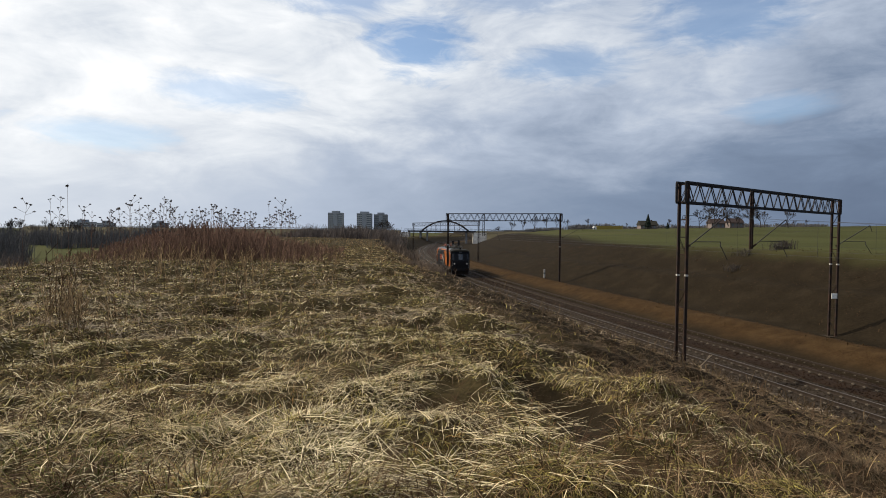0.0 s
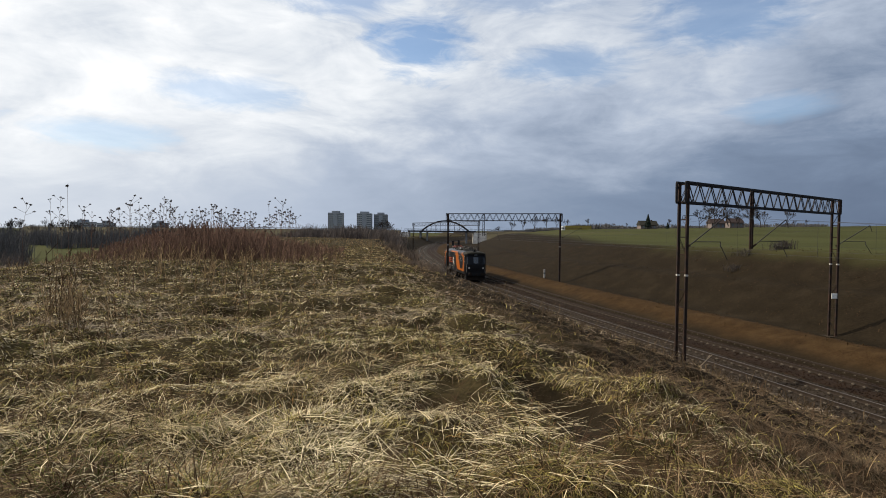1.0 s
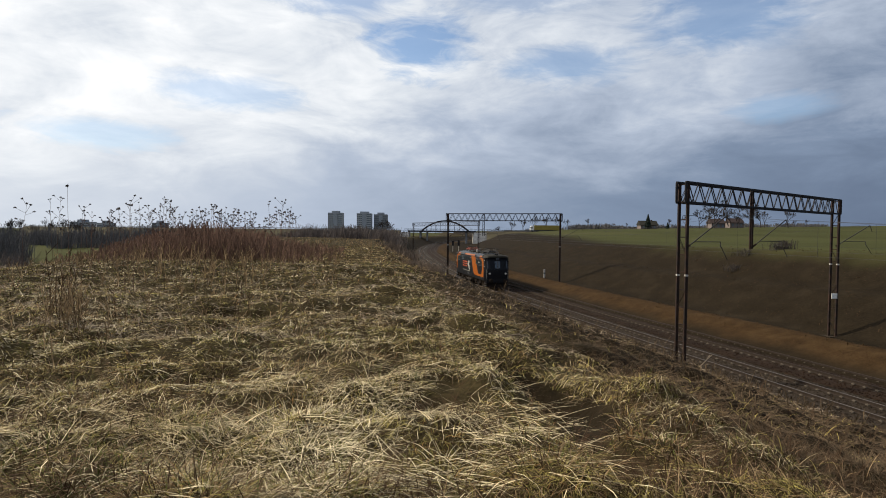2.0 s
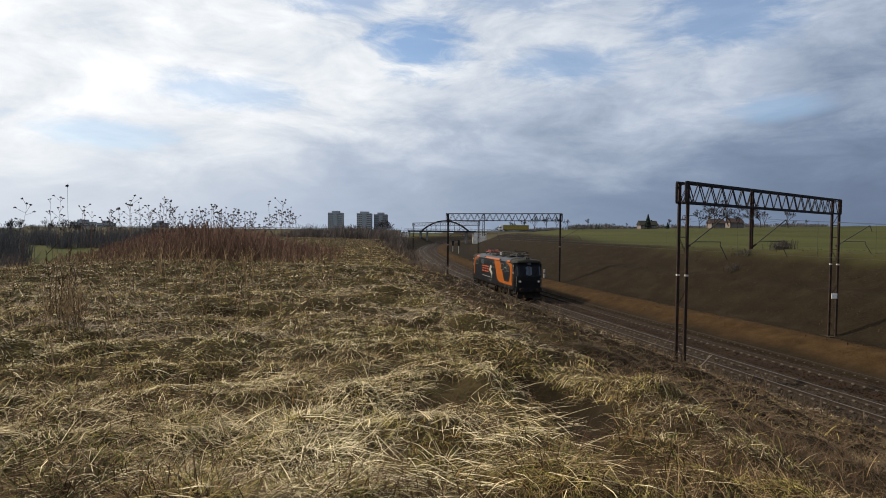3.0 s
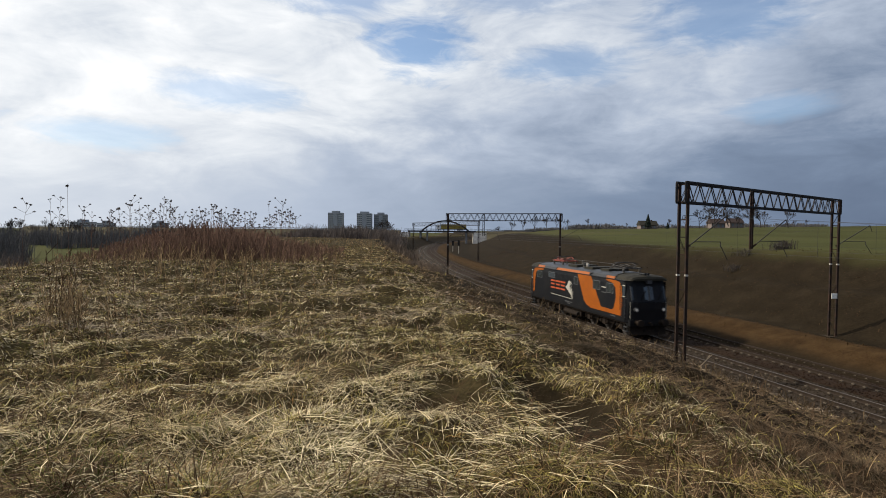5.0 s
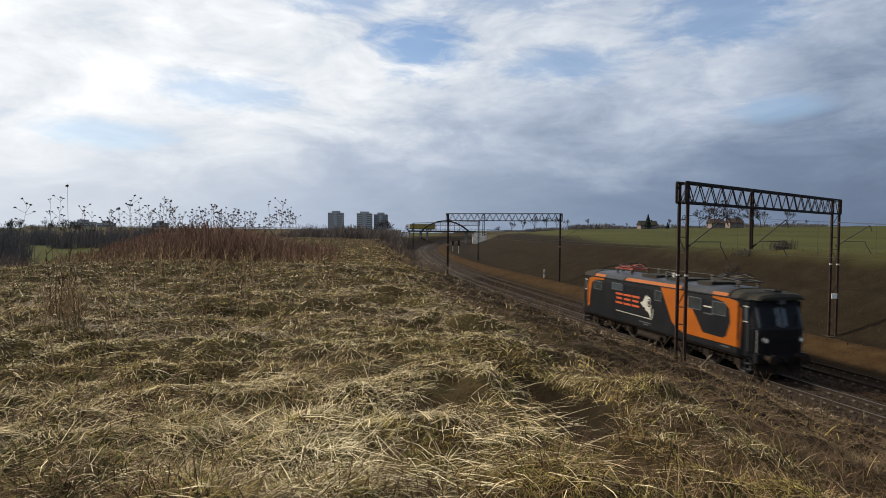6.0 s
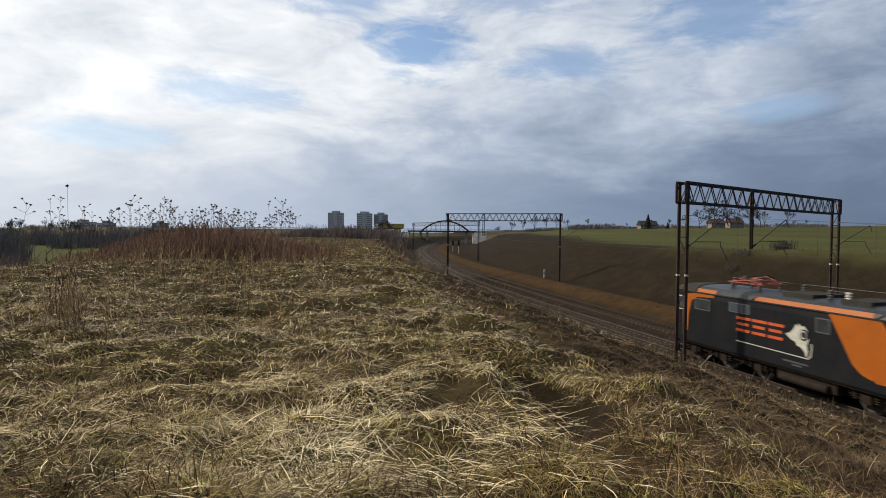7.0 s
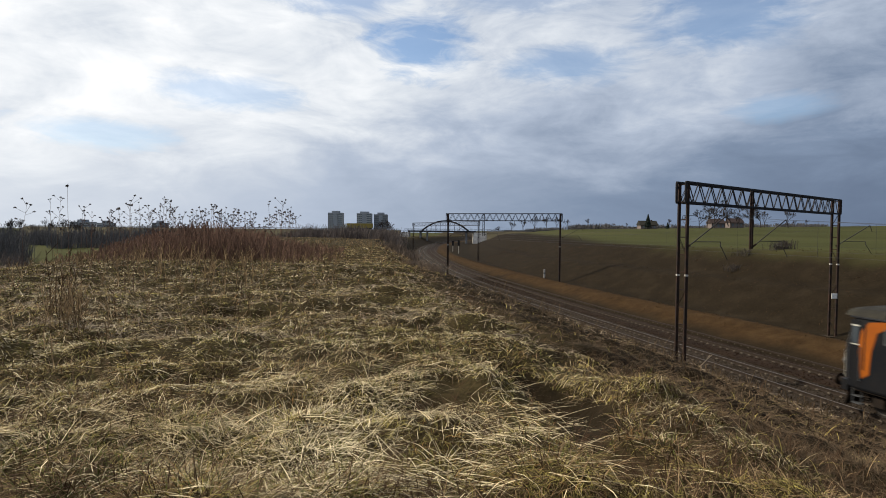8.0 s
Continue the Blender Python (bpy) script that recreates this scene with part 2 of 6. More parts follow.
def height(x, y):
    o = offset(x, y)
    edge, top = bank_edge(y), bank_top(y)
    # cutting floor under both tracks
    z = np.full(np.broadcast(x, y).shape, -0.42)
    # near bank: rounded shoulder, slope, foot
    foot = np.interp(y, [34, 50], [-1.75, -2.9])
    t = np.clip((o - edge) / (foot - edge), 0, 1)
    prof = 1 - (0.70 * t + 0.30 * t * t * (3 - 2 * t))
    z_near = np.interp(y, [34, 50], [-0.24, -0.42]) + (top + 0.24) * prof
    back = smooth(-31.0, -52.0, o)
    z_near = np.where(o < edge, top - back * (top + 0.3), z_near)
    z = np.where(o < foot, z_near, z)
    # earth ridge beyond the second track
    ridge = np.exp(-((o - 8.0) / np.where(o < 8.0, 2.7, 1.35)) ** 2) * np.interp(y, [-50, 30, 90, 160, 240], [1.0, 1.25, 1.25, 0.9, 0.3])
    z = z + np.where(o > 2.0, ridge, 0)
    # far slope up to the field, then the gentle hill
    foot = np.interp(y, [60, 110, 260, 370], [14.8, 12.0, 19.0, 24.0])
    rise = np.interp((o - foot) / np.interp(y, [60, 110, 260], [12.7, 15.5, 16.0]), [0.0, 0.08, 0.42, 0.55, 0.92, 1.0], [0.0, 0.05, 0.46, 0.52, 0.97, 1.0])
    far_top = np.interp(y, [0, 60, 120, 200, 300], [5.5, 5.4, 4.6, 4.6, 5.2])
    hill = np.clip(o - 27.5, 0, 330) * 0.022 + np.clip(y - 80, 0, 350) * 0.009 * smooth(27, 90, o)
    z = z + rise * (far_top + 0.42) + hill
    # unevenness: tussocky bank, rough slopes, calm track bed
    rough = smooth(-4.0, -8.0, o) + smooth(6.6, 9.0, o) * 0.5
    near = 1 - smooth(40, 90, np.hypot(x, y))
    z = z + rough * (0.11 * wave_noise(x, y, 3, 3, 0.12) + 0.10 * near * wave_noise(x, y, 5, 3, 0.5))
    # grass tussocks on the bank and its slope
    cover = smooth(-3.0, -5.0, o) * (1 - smooth(22, 34, np.hypot(x, y))) * (y > 0.5)
    z = z + cover * (1 - np.clip(1.6 * hollow(x, y), 0, 1)) * (0.19 * tussock(x, y)[0] + 0.09 * tussock(x + 3.7, y, 1.5)[0])
    # a grassy hump on the shoulder
    z = z + 0.20 * np.exp(-(((x - 2.05) / 0.45) ** 2 + ((y - 5.9) / 0.6) ** 2))
    # scraped hollow in the shoulder
    z = z - 0.36 * hollow(x, y)
    z = z + smooth(-16, -22, o) * smooth(60, 130, y) * 0.5 * wave_noise(x, y, 8, 2, 0.02)
    return z


def clear_height(x, y):
    return float(height(np.array([float(x)]), np.array([float(y)]))[0])


def drop_heights(spots):
    return height(np.array([float(q[0]) for q in spots]), np.array([float(q[1]) for q in spots]))


def axis(parts):
    out = [np.arange(a, b, s) for a, b, s in parts]
    return np.concatenate(out + [np.array([parts[-1][1]])])


def build_ground():
    # columns follow the line so that banks and ridge stay crisp
    ys = axis([(-160, -20, 5), (-20, 0, 1.2), (0, 2, 0.25), (2, 12, 0.09), (12, 22, 0.18), (22, 60, 0.6), (60, 140, 1.6), (140, 420, 6), (420, 1000, 40), (1000, 4000, 250)])
    us = axis([(-3500, -600, 300), (-600, -120, 30), (-120, -56, 4), (-56, -32, 1.0), (-32, -7, 0.11), (-7, -3, 0.25), (-3, 13, 0.5), (13, 32, 0.6), (32, 120, 5), (120, 600, 30), (600, 3500, 300)])
    Y, U = np.meshgrid(ys, us, indexing="ij")
    X = line_x(Y) + U
    Z = height(X, Y)
    o = offset(X, Y)
    n0, n1 = Y.shape
    verts = np.stack([X, Y, Z], -1).reshape(-1, 3)
    i = (np.arange(n0 - 1)[:, None] * n1 + np.arange(n1 - 1)[None]).reshape(-1)
    faces = np.stack([i, i + 1, i + n1 + 1, i + n1], -1)
    me = bpy.data.meshes.new("ground")
    me.vertices.add(len(verts))
    me.vertices.foreach_set("co", verts.ravel())
    me.loops.add(faces.size)
    me.loops.foreach_set("vertex_index", faces.ravel().astype(np.int32))
    me.polygons.add(len(faces))
    me.polygons.foreach_set("loop_start", np.arange(0, faces.size, 4, dtype=np.int32))
    me.polygons.foreach_set("use_smooth", np.ones(len(faces), bool))
    me.update()
    jitter = 1.2 * wave_noise(X, Y, 11, 3, 0.15)
    earth = smooth(0.0, 3.0, o - bank_edge(Y) + jitter) * (o < 0) + smooth(9.0, 11.0, o) * (o >= 0) + ((o >= 0) & (o < 9))
    earth = np.clip(earth + smooth(0.1, 0.3, hollow(X, Y)), 0, 1)
    start = np.interp(Y, [80, 200], [23.8, 45.0])
    field = smooth(0.0, np.interp(Y, [60, 200], [5.0, 14.0]), o - start + 0.6 * jitter) + smooth(-45, -52, o)
    rust = smooth(4.8, 6.4, o + 0.3 * jitter) * (1 - smooth(9.3, 10.6, o + 0.3 * jitter))
    col = np.stack([earth, np.clip(field, 0, 1), rust, np.ones_like(rust)], -1).reshape(-1, 4)
    a = me.color_attributes.new("cover", "FLOAT_COLOR", "POINT")
    a.data.foreach_set("color", col.ravel().astype(np.float32))
    me.materials.append(M_GROUND)
    return tagged(new("ground", me), "uneven ground of dry turf, brown cutting slopes and green field", "ground", kind="structure")


build_ground()


# ---- mesh helpers ----
def box(bm, x0, x1, y0, y1, z0, z1, m=None):
    v = [bm.verts.new((x, y, z)) for x in (x0, x1) for y in (y0, y1) for z in (z0, z1)]
    if m is not None:
        for q in v:
            q.co = m @ q.co
    for f in ((0, 1, 3, 2), (4, 6, 7, 5), (0, 4, 5, 1), (2, 3, 7, 6), (0, 2, 6, 4), (1, 5, 7, 3)):
        bm.faces.new([v[i] for i in f])
    return v


def bar(bm, a, b, w, h=None, sides=4):
    """A straight bar from a to b: square (w x h) or round with that many sides."""
    a, b = Vector(a), Vector(b)
    d = (b - a).normalized()
    s = d.cross(Vector((0, 0, 1)))
    s = s.normalized() if s.length > 1e-4 else Vector((1, 0, 0))
    u = s.cross(d).normalized()
    h = h or w
    if sides == 4:
        ring = [(-w / 2, -h / 2), (w / 2, -h / 2), (w / 2, h / 2), (-w / 2, h / 2)]
    else:
        ring = [(math.cos(2 * math.pi * k / sides) * w / 2, math.sin(2 * math.pi * k / sides) * h / 2) for k in range(sides)]
    lo = [bm.verts.new(a + s * p + u * q) for p, q in ring]
    hi = [bm.verts.new(b + s * p + u * q) for p, q in ring]
    n = len(ring)
    for k in range(n):
        bm.faces.new((lo[k], lo[(k + 1) % n], hi[(k + 1) % n], hi[k]))
    bm.faces.new(lo[::-1])
    bm.faces.new(hi)


def loft(bm, rings, caps=True):
    """Skin over equal-length rings of points."""
    vs = [[bm.verts.new(p) for p in r] for r in rings]
    n = len(rings[0])
    for a, b in zip(vs, vs[1:]):
        for k in range(n):
            bm.faces.new((a[k], a[(k + 1) % n], b[(k + 1) % n], b[k]))
    if caps:
        bm.faces.new(vs[0][::-1])
        bm.faces.new(vs[-1])
    return vs


def prism(bm, outline, axis_fn, lo, hi):
    """An outline of (p, q) pairs pushed from lo to hi; axis_fn(p, q, r) gives the point."""
    loft(bm, [[axis_fn(p, q, r) for p, q in outline] for r in (lo, hi)])


def bevelled(bm, width=0.02, segs=2, angle=40):
    edges = [e for e in bm.edges if len(e.link_faces) == 2 and e.calc_face_angle(0) > radians(angle)]
    bmesh.ops.bevel(bm, geom=edges, offset=width, segments=segs, affect="EDGES", profile=0.6)


def mesh_of(name, bm, mat, shade=False):
    bmesh.ops.recalc_face_normals(bm, faces=bm.faces)
    me = bpy.data.meshes.new(name)
    bm.to_mesh(me)
    bm.free()
    me.materials.append(mat)
    if shade:
        for p in me.polygons:
            p.use_smooth = True
    return me


def part(name, bm, mat, parent, label="", shade=False):
    ob = new(name, mesh_of(name, bm, mat, shade))
    ob.parent = parent
    return tagged(ob, label) if label else ob


def thing(name, label, category, m=None, group="", kind=""):
    ob = new(name)
    ob.empty_display_size = 0.3
    if m is not None:
        ob.matrix_basis = m
    return tagged(ob, label, category, group, kind)


def heading(y):
    """Unit vectors along the line towards the camera, and across it to the far side."""
    s = float(line_slope(y))
    n = math.hypot(1, s)
    along = Vector((-s / n, -1 / n, 0))
    return along, Vector((1 / n, -s / n, 0))


def on_line(y, off=0.0, z=0.0):
    _, side = heading(y)
    return Vector((float(line_x(y)), y, z)) + side * off


def line_stations(y0, y1, step):
    """Values of y at even steps of length along the line."""
    ys = np.linspace(y0, y1, 4000)
    s = np.concatenate([[0], np.cumsum(np.hypot(np.diff(line_x(ys)), np.diff(ys)))])
    return np.interp(np.arange(0, s[-1], step), s, ys)


# ---- tracks ----
def sweep_line(bm, outline, ys, off):
    """Push an outline of (across, up) pairs along the line at that offset."""
    rings = []
    for y in ys:
        c = on_line(y, off)
        _, side = heading(y)
        rings.append([c + side * p + Vector((0, 0, q)) for p, q in outline])
    loft(bm, rings)


def rail_outline():
    return [(-0.070, 0.0), (0.070, 0.0), (0.070, 0.012), (0.012, 0.035), (0.012, 0.125), (0.035, 0.138), (0.035, 0.168),
            (0.030, 0.172), (-0.030, 0.172), (-0.035, 0.168), (-0.035, 0.138), (-0.012, 0.125), (-0.012, 0.035), (-0.070, 0.012)]


def build_track(off, y_near, y_far, bed_mat, worn, label, bed_kind):
    t = thing("railway_track", label, "railway track", kind="structure", group="parallel tracks")
    ys = line_stations(y_near, y_far, 2.0)
    bm = bmesh.new()
    sweep_line(bm, [(-2.5, -0.85), (2.5, -0.85), (1.95, -0.24), (1.5, -0.187), (0.62, -0.192), (-0.62, -0.192), (-1.5, -0.187), (-1.95, -0.24)], ys, off)
    part("ballast_bed", bm, bed_mat, t, bed_kind)
    for s in (-0.7535, 0.7535):
        bm = bmesh.new()
        sweep_line(bm, [(p, q - 0.172) for p, q in rail_outline()], ys, off + s)
        r = part("rail", bm, M_RAIL_SIDE, t)
        if worn:
            bm = bmesh.new()
            sweep_line(bm, [(-0.024, 0.0002), (0.024, 0.0002), (0.020, 0.004), (-0.020, 0.004)], ys, off + s)
            part("running_surface", bm, M_RAIL_TOP, r, "polished strip on top of the rail")
    return t


TRACK_A = build_track(0.0, -60, 480, M_BALLAST, True, "curving main railway track on grey-brown ballast with concrete sleepers", "grey-brown ballast")
TRACK_B = build_track(4.1, -60, 480, M_BALLAST_RUST, False, "rust-brown second railway track sunk in dark ballast", "rust-stained ballast")


# ---- locomotive: x runs forward, the camera's side is -y ----
M_BODY = material("dusty_dark_grey_blue_paint", (0.0085, 0.0095, 0.0125), (0.0135, 0.0135, 0.0145), 0.9, 0.42, third=(0.019, 0.017, 0.015), bump=0.05, bump_scale=3, spec=0.12)
M_NOSE = material("black_nose_paint", (0.007, 0.0075, 0.0095), (0.012, 0.0115, 0.012), 1.3, 0.45, spec=0.25)
M_ORANGE = material("bright_orange_paint", (0.31, 0.080, 0.007), (0.26, 0.068, 0.008), 1.1, 0.45, third=(0.20, 0.063, 0.014), spec=0.2)
M_ROOF = material("dusty_silver_grey_roof_paint", (0.030, 0.032, 0.037), (0.016, 0.016, 0.018), 1.3, 0.38, third=(0.034, 0.030, 0.026), spec=0.2)
M_CABROOF = material("olive_grey_roof_paint", (0.034, 0.031, 0.023), (0.022, 0.020, 0.016), 1.6, 0.7)
M_UNDER = material("brake_dust_brown_underframe", (0.015, 0.012, 0.010), (0.026, 0.018, 0.013), 2.5, 0.85, third=(0.009, 0.008, 0.007))
M_GLASS = material("dark_cab_glass", (0.045, 0.055, 0.065), (0.06, 0.07, 0.08), 1.0, 0.08, spec=0.8)
M_PANE = material("pale_side_window_glass", (0.036, 0.042, 0.043), (0.025, 0.028, 0.029), 2.0, 0.12, spec=0.5)
M_FRAME = material("grey_window_frame", (0.070, 0.073, 0.076), (0.045, 0.045, 0.048), 6, 0.5)
M_RED = material("red_pantograph_paint", (0.28, 0.045, 0.025), (0.18, 0.035, 0.025), 5, 0.6)
M_MARK = material("orange_red_mark_paint", (0.46, 0.075, 0.02), (0.38, 0.065, 0.02), 3, 0.45)
M_CREAM = material("cream_white_mark_paint", (0.46, 0.44, 0.38), (0.34, 0.33, 0.29), 6, 0.5)
M_ROOF_INSUL = material("sooty_porcelain", (0.085, 0.075, 0.066), (0.05, 0.045, 0.04), 8, 0.4)
M_RUBBER = material("black_rubber_gap", (0.012, 0.011, 0.011), None, 6, 0.8)
M_WHEEL = material("worn_wheel_steel", (0.05, 0.042, 0.036), (0.03, 0.025, 0.022), 6, 0.6, 0.4)


def lamp_material(name, colour, power):
    m = bpy.data.materials.new(name)
    m.use_nodes = True
    b = m.node_tree.nodes["Principled BSDF"]
    b.inputs["Base Color"].default_value = (0.35, 0.34, 0.32, 1)
    b.inputs["Roughness"].default_value = 0.2
    b.inputs["Emission Color"].default_value = (*colour, 1)
    b.inputs["Emission Strength"].default_value = power
    return m


M_HEADLAMP = lamp_material("lit_headlamp", (1.0, 0.95, 0.85), 0.10)


def plan_outline(half_len, half_wid, bluntness):
    """Half-rounded plan of the body at one height, anticlockwise from the rear."""
    quarter = [(0.0, 0.62), (0.10, 0.80), (0.30, 0.94), (0.62, 1.0)]
    front = [(half_len - bluntness * d, half_wid * w) for d, w in quarter]
    pts = [(x, -w) for x, w in front] + [(0.0, -half_wid)] + [(-x, -w) for x, w in front[::-1]]
    return pts + [(-x, w) for x, w in front] + [(0.0, half_wid)] + [(x, w) for x, w in front[::-1]]


def loco_body(t):
    bm = bmesh.new()
    rows = [(0.98, 8.62, 1.44), (1.06, 8.70, 1.47), (1.9, 8.78, 1.47), (2.38, 8.80, 1.47), (2.46, 8.77, 1.47), (3.42, 8.50, 1.47), (3.74, 8.46, 1.44)]
    loft(bm, [[Vector((x, y, z)) for x, y in plan_outline(hl, hw, 0.85)] for z, hl, hw in rows])
    body = part("body", bm, M_BODY, t, "dusty dark blue-grey body shell")
    for face in body.data.polygons:
        face.use_smooth = False
    # black noses, laid over the cab ends
    for end in (1, -1):
        bm = bmesh.new()
        rings = []
        for z, hl in ((1.02, 8.70), (1.9, 8.80), (2.34, 8.82)):
            rings.append([Vector((end * (hl - d), y, z)) for d, y in ((0.30, -1.40), (0.10, -1.20), (0.0, -0.92), (0.0, 0.92), (0.10, 1.20), (0.30, 1.40))]
                         + [Vector((end * (hl - d - 0.05), y, z)) for d, y in ((0.30, 1.36), (0.10, 1.16), (0.0, 0.90), (0.0, -0.90), (0.10, -1.16), (0.30, -1.36))])
        loft(bm, rings)
        part("nose_panel", bm, M_NOSE, body, "black nose of the cab")
    # gutter along the roof edge
    for s in (-1, 1):
        bm = bmesh.new()
        box(bm, -8.3, 8.3, s * 1.44, s * 1.505, 3.70, 3.755)
        part("gutter", bm, M_ROOF, body)
    return body


def roof_ring(x, drop=0.0, wide=1.0):
    prof = [(1.44, 3.742), (1.36, 3.93), (1.18, 4.05), (0.75, 4.13), (0.0, 4.15)]
    pts = [(w * wide, 3.742 + (z - 3.742) * (1 - drop)) for w, z in prof]
    return [Vector((x, -w, z)) for w, z in pts] + [Vector((x, w, z)) for w, z in pts[-2::-1]]


def loco_roof(t):
    bm = bmesh.new()
    loft(bm, [roof_ring(x) for x in (-6.9, -2.0, 3.0, 6.85)])
    roof = part("roof", bm, M_ROOF, t, "dusty silver-grey roof", False)
    for end in (1, -1):
        bm = bmesh.new()
        loft(bm, [roof_ring(end * 6.93), roof_ring(end * 8.2, 0.08), roof_ring(end * 8.62, 0.30, 0.93), roof_ring(end * 8.72, 0.62, 0.86)])
        part("cab_roof", bm, M_CABROOF, t, "olive-grey cab roof with a short visor")
        bm = bmesh.new()
        loft(bm, [roof_ring(end * 6.82, -0.06, 1.012), roof_ring(end * 6.96, -0.06, 1.012)])
        part("roof_seam", bm, M_RUBBER, roof)
    # sloping cantrail panels in livery colours
    for s in (-1, 1):
        for x0, x1, mat, z0, z1 in ((-6.8, -5.35, M_ORANGE, 0.02, 1.0), (-2.75, 3.1, M_ORANGE, 0.02, 1.0), (5.7, 6.8, M_ORANGE, 0.02, 0.85)):
            bm = bmesh.new()
            a, b = Vector((0, s * 1.452, 3.748)), Vector((0, s * 1.372, 3.936))
            n = Vector((0, s * 0.92, 0.39)) * 0.008
            lo, hi = a.lerp(b, z0), a.lerp(b, z1)
            loft(bm, [[Vector((x, 0, 0)) + p for p in (lo, hi, hi + n, lo + n)] for x in (x0, x1)])
            part("cantrail_panel", bm, mat, roof, "orange cantrail panel")
        for x0 in (-2.95, 3.2):
            bm = bmesh.new()
            a, b = Vector((x0, s * 1.457, 3.748)), Vector((x0 + 0.3, s * 1.377, 3.94))
            bar(bm, a, b, 0.06, 0.02)
            part("panel_gap", bm, M_RUBBER, roof)
    # roof gear
    for x, w, l in ((-0.9, 0.9, 1.6), (1.9, 0.9, 1.3), (4.2, 0.8, 1.2)):
        bm = bmesh.new()
        box(bm, x - l / 2, x + l / 2, -w, w, 4.10, 4.27)
        bevelled(bm, 0.03)
        part("roof_hatch", bm, M_CABROOF, roof, "dark roof hatch")
    for x, y in ((-1.9, 0.5), (0.4, -0.5), (1.45, -0.75), (3.2, 0.5), (-6.4, 0.55)):
        bm = bmesh.new()
        rings = [(4.12 + 0.035 * k, 0.07 if k % 3 == 0 else 0.11) for k in range(13)]
        loft(bm, [[Vector((x + r * math.cos(a), y + r * math.sin(a), z)) for a in np.linspace(0, 2 * math.pi, 9)[:-1]] for z, r in rings])
        part("insulator", bm, M_INSUL if x == 1.45 else M_ROOF_INSUL, roof, "pale porcelain insulator" if x == 1.45 else "sooty porcelain insulator")
    bm = bmesh.new()
    for a, b in (((-6.2, 0.5, 4.5), (-1.9, 0.5, 4.55)), ((-1.9, 0.5, 4.55), (3.2, 0.5, 4.55)), ((0.4, -0.5, 4.5), (1.45, -0.75, 4.52))):
        bar(bm, a, b, 0.035, sides=6)
    part("roof_cable", bm, M_WIRE, roof)
    bm = bmesh.new()
    for y in (-0.22, 0.0):
        loft(bm, [[Vector((x, y + r * math.cos(a), 4.17 + r * math.sin(a))) for a in np.linspace(0, 2 * math.pi, 9)[:-1]] for x, r in ((7.95, 0.03), (8.35, 0.035), (8.55, 0.09))])
    box(bm, 7.9, 8.1, -0.3, 0.1, 4.04, 4.16)
    part("horn", bm, M_NOSE, roof, "dark roof horns")
    return roof


def pantograph(t, x, flip, mat, label):
    """A lowered diamond pantograph: base frame, folded arms, collector head."""
    bm = bmesh.new()
    for y in (-0.62, 0.62):
        bar(bm, (x - 1.15, y, 4.42), (x + 1.15, y, 4.42), 0.06)
    for dx in (-1.1, 0.0, 1.1):
        bar(bm, (x + dx, -0.62, 4.42), (x + dx, 0.62, 4.42), 0.05)
    base = part("pantograph_frame", bm, mat, t, label)
    for dx in (-0.9, 0.9):
        for y in (-0.6, 0.6):
            bm = bmesh.new()
            rings = [(4.10 + 0.03 * k, 0.06 if k % 3 == 0 else 0.09) for k in range(11)]
            loft(bm, [[Vector((x + dx + r * math.cos(a), y + r * math.sin(a), z)) for a in np.linspace(0, 2 * math.pi, 9)[:-1]] for z, r in rings])
            part("insulator", bm, M_ROOF_INSUL, base)
    for s in (-1, 1):
        bm = bmesh.new()
        for y in (-0.55, 0.55):
            bar(bm, (x + s * 1.0, y, 4.46), (x - s * 0.75, y * 0.85, 4.60), 0.045, sides=6)
            bar(bm, (x - s * 0.75, y * 0.85, 4.60), (x + s * 0.16, y * 1.1, 4.74), 0.032, sides=6)
        bar(bm, (x - s * 0.75, -0.47, 4.60), (x - s * 0.75, 0.47, 4.60), 0.035, sides=6)
        part("arm", bm, mat, base)
        bm = bmesh.new()
        pts = [(-0.95, 4.62), (-0.72, 4.74), (-0.4, 4.79), (0.4, 4.79), (0.72, 4.74), (0.95, 4.62)]
        for (y0, z0), (y1, z1) in zip(pts, pts[1:]):
            bar(bm, (x + s * 0.18, y0, z0), (x + s * 0.18, y1, z1), 0.05, 0.035)
        part("collector_strip", bm, M_WIRE, base)


def side_panel(name, outline, mat, parent, s, proud=0.008, label="", base=1.47):
    """A plate of the livery or a window on one side; outline in (x, z)."""
    bm = bmesh.new()
    prism(bm, outline, lambda p, q, r: Vector((p, s * r, q)), base - 0.006, base + proud)
    return part(name, bm, mat, parent, label)


def rounded(x0, x1, z0, z1, r=0.06, n=3):
    pts = []
    for cx, cz, a0 in ((x1 - r, z1 - r, 0), (x0 + r, z1 - r, 90), (x0 + r, z0 + r, 180), (x1 - r, z0 + r, 270)):
        pts += [(cx + r * math.cos(radians(a0 + 90 * k / n)), cz + r * math.sin(radians(a0 + 90 * k / n))) for k in range(n + 1)]
    return pts


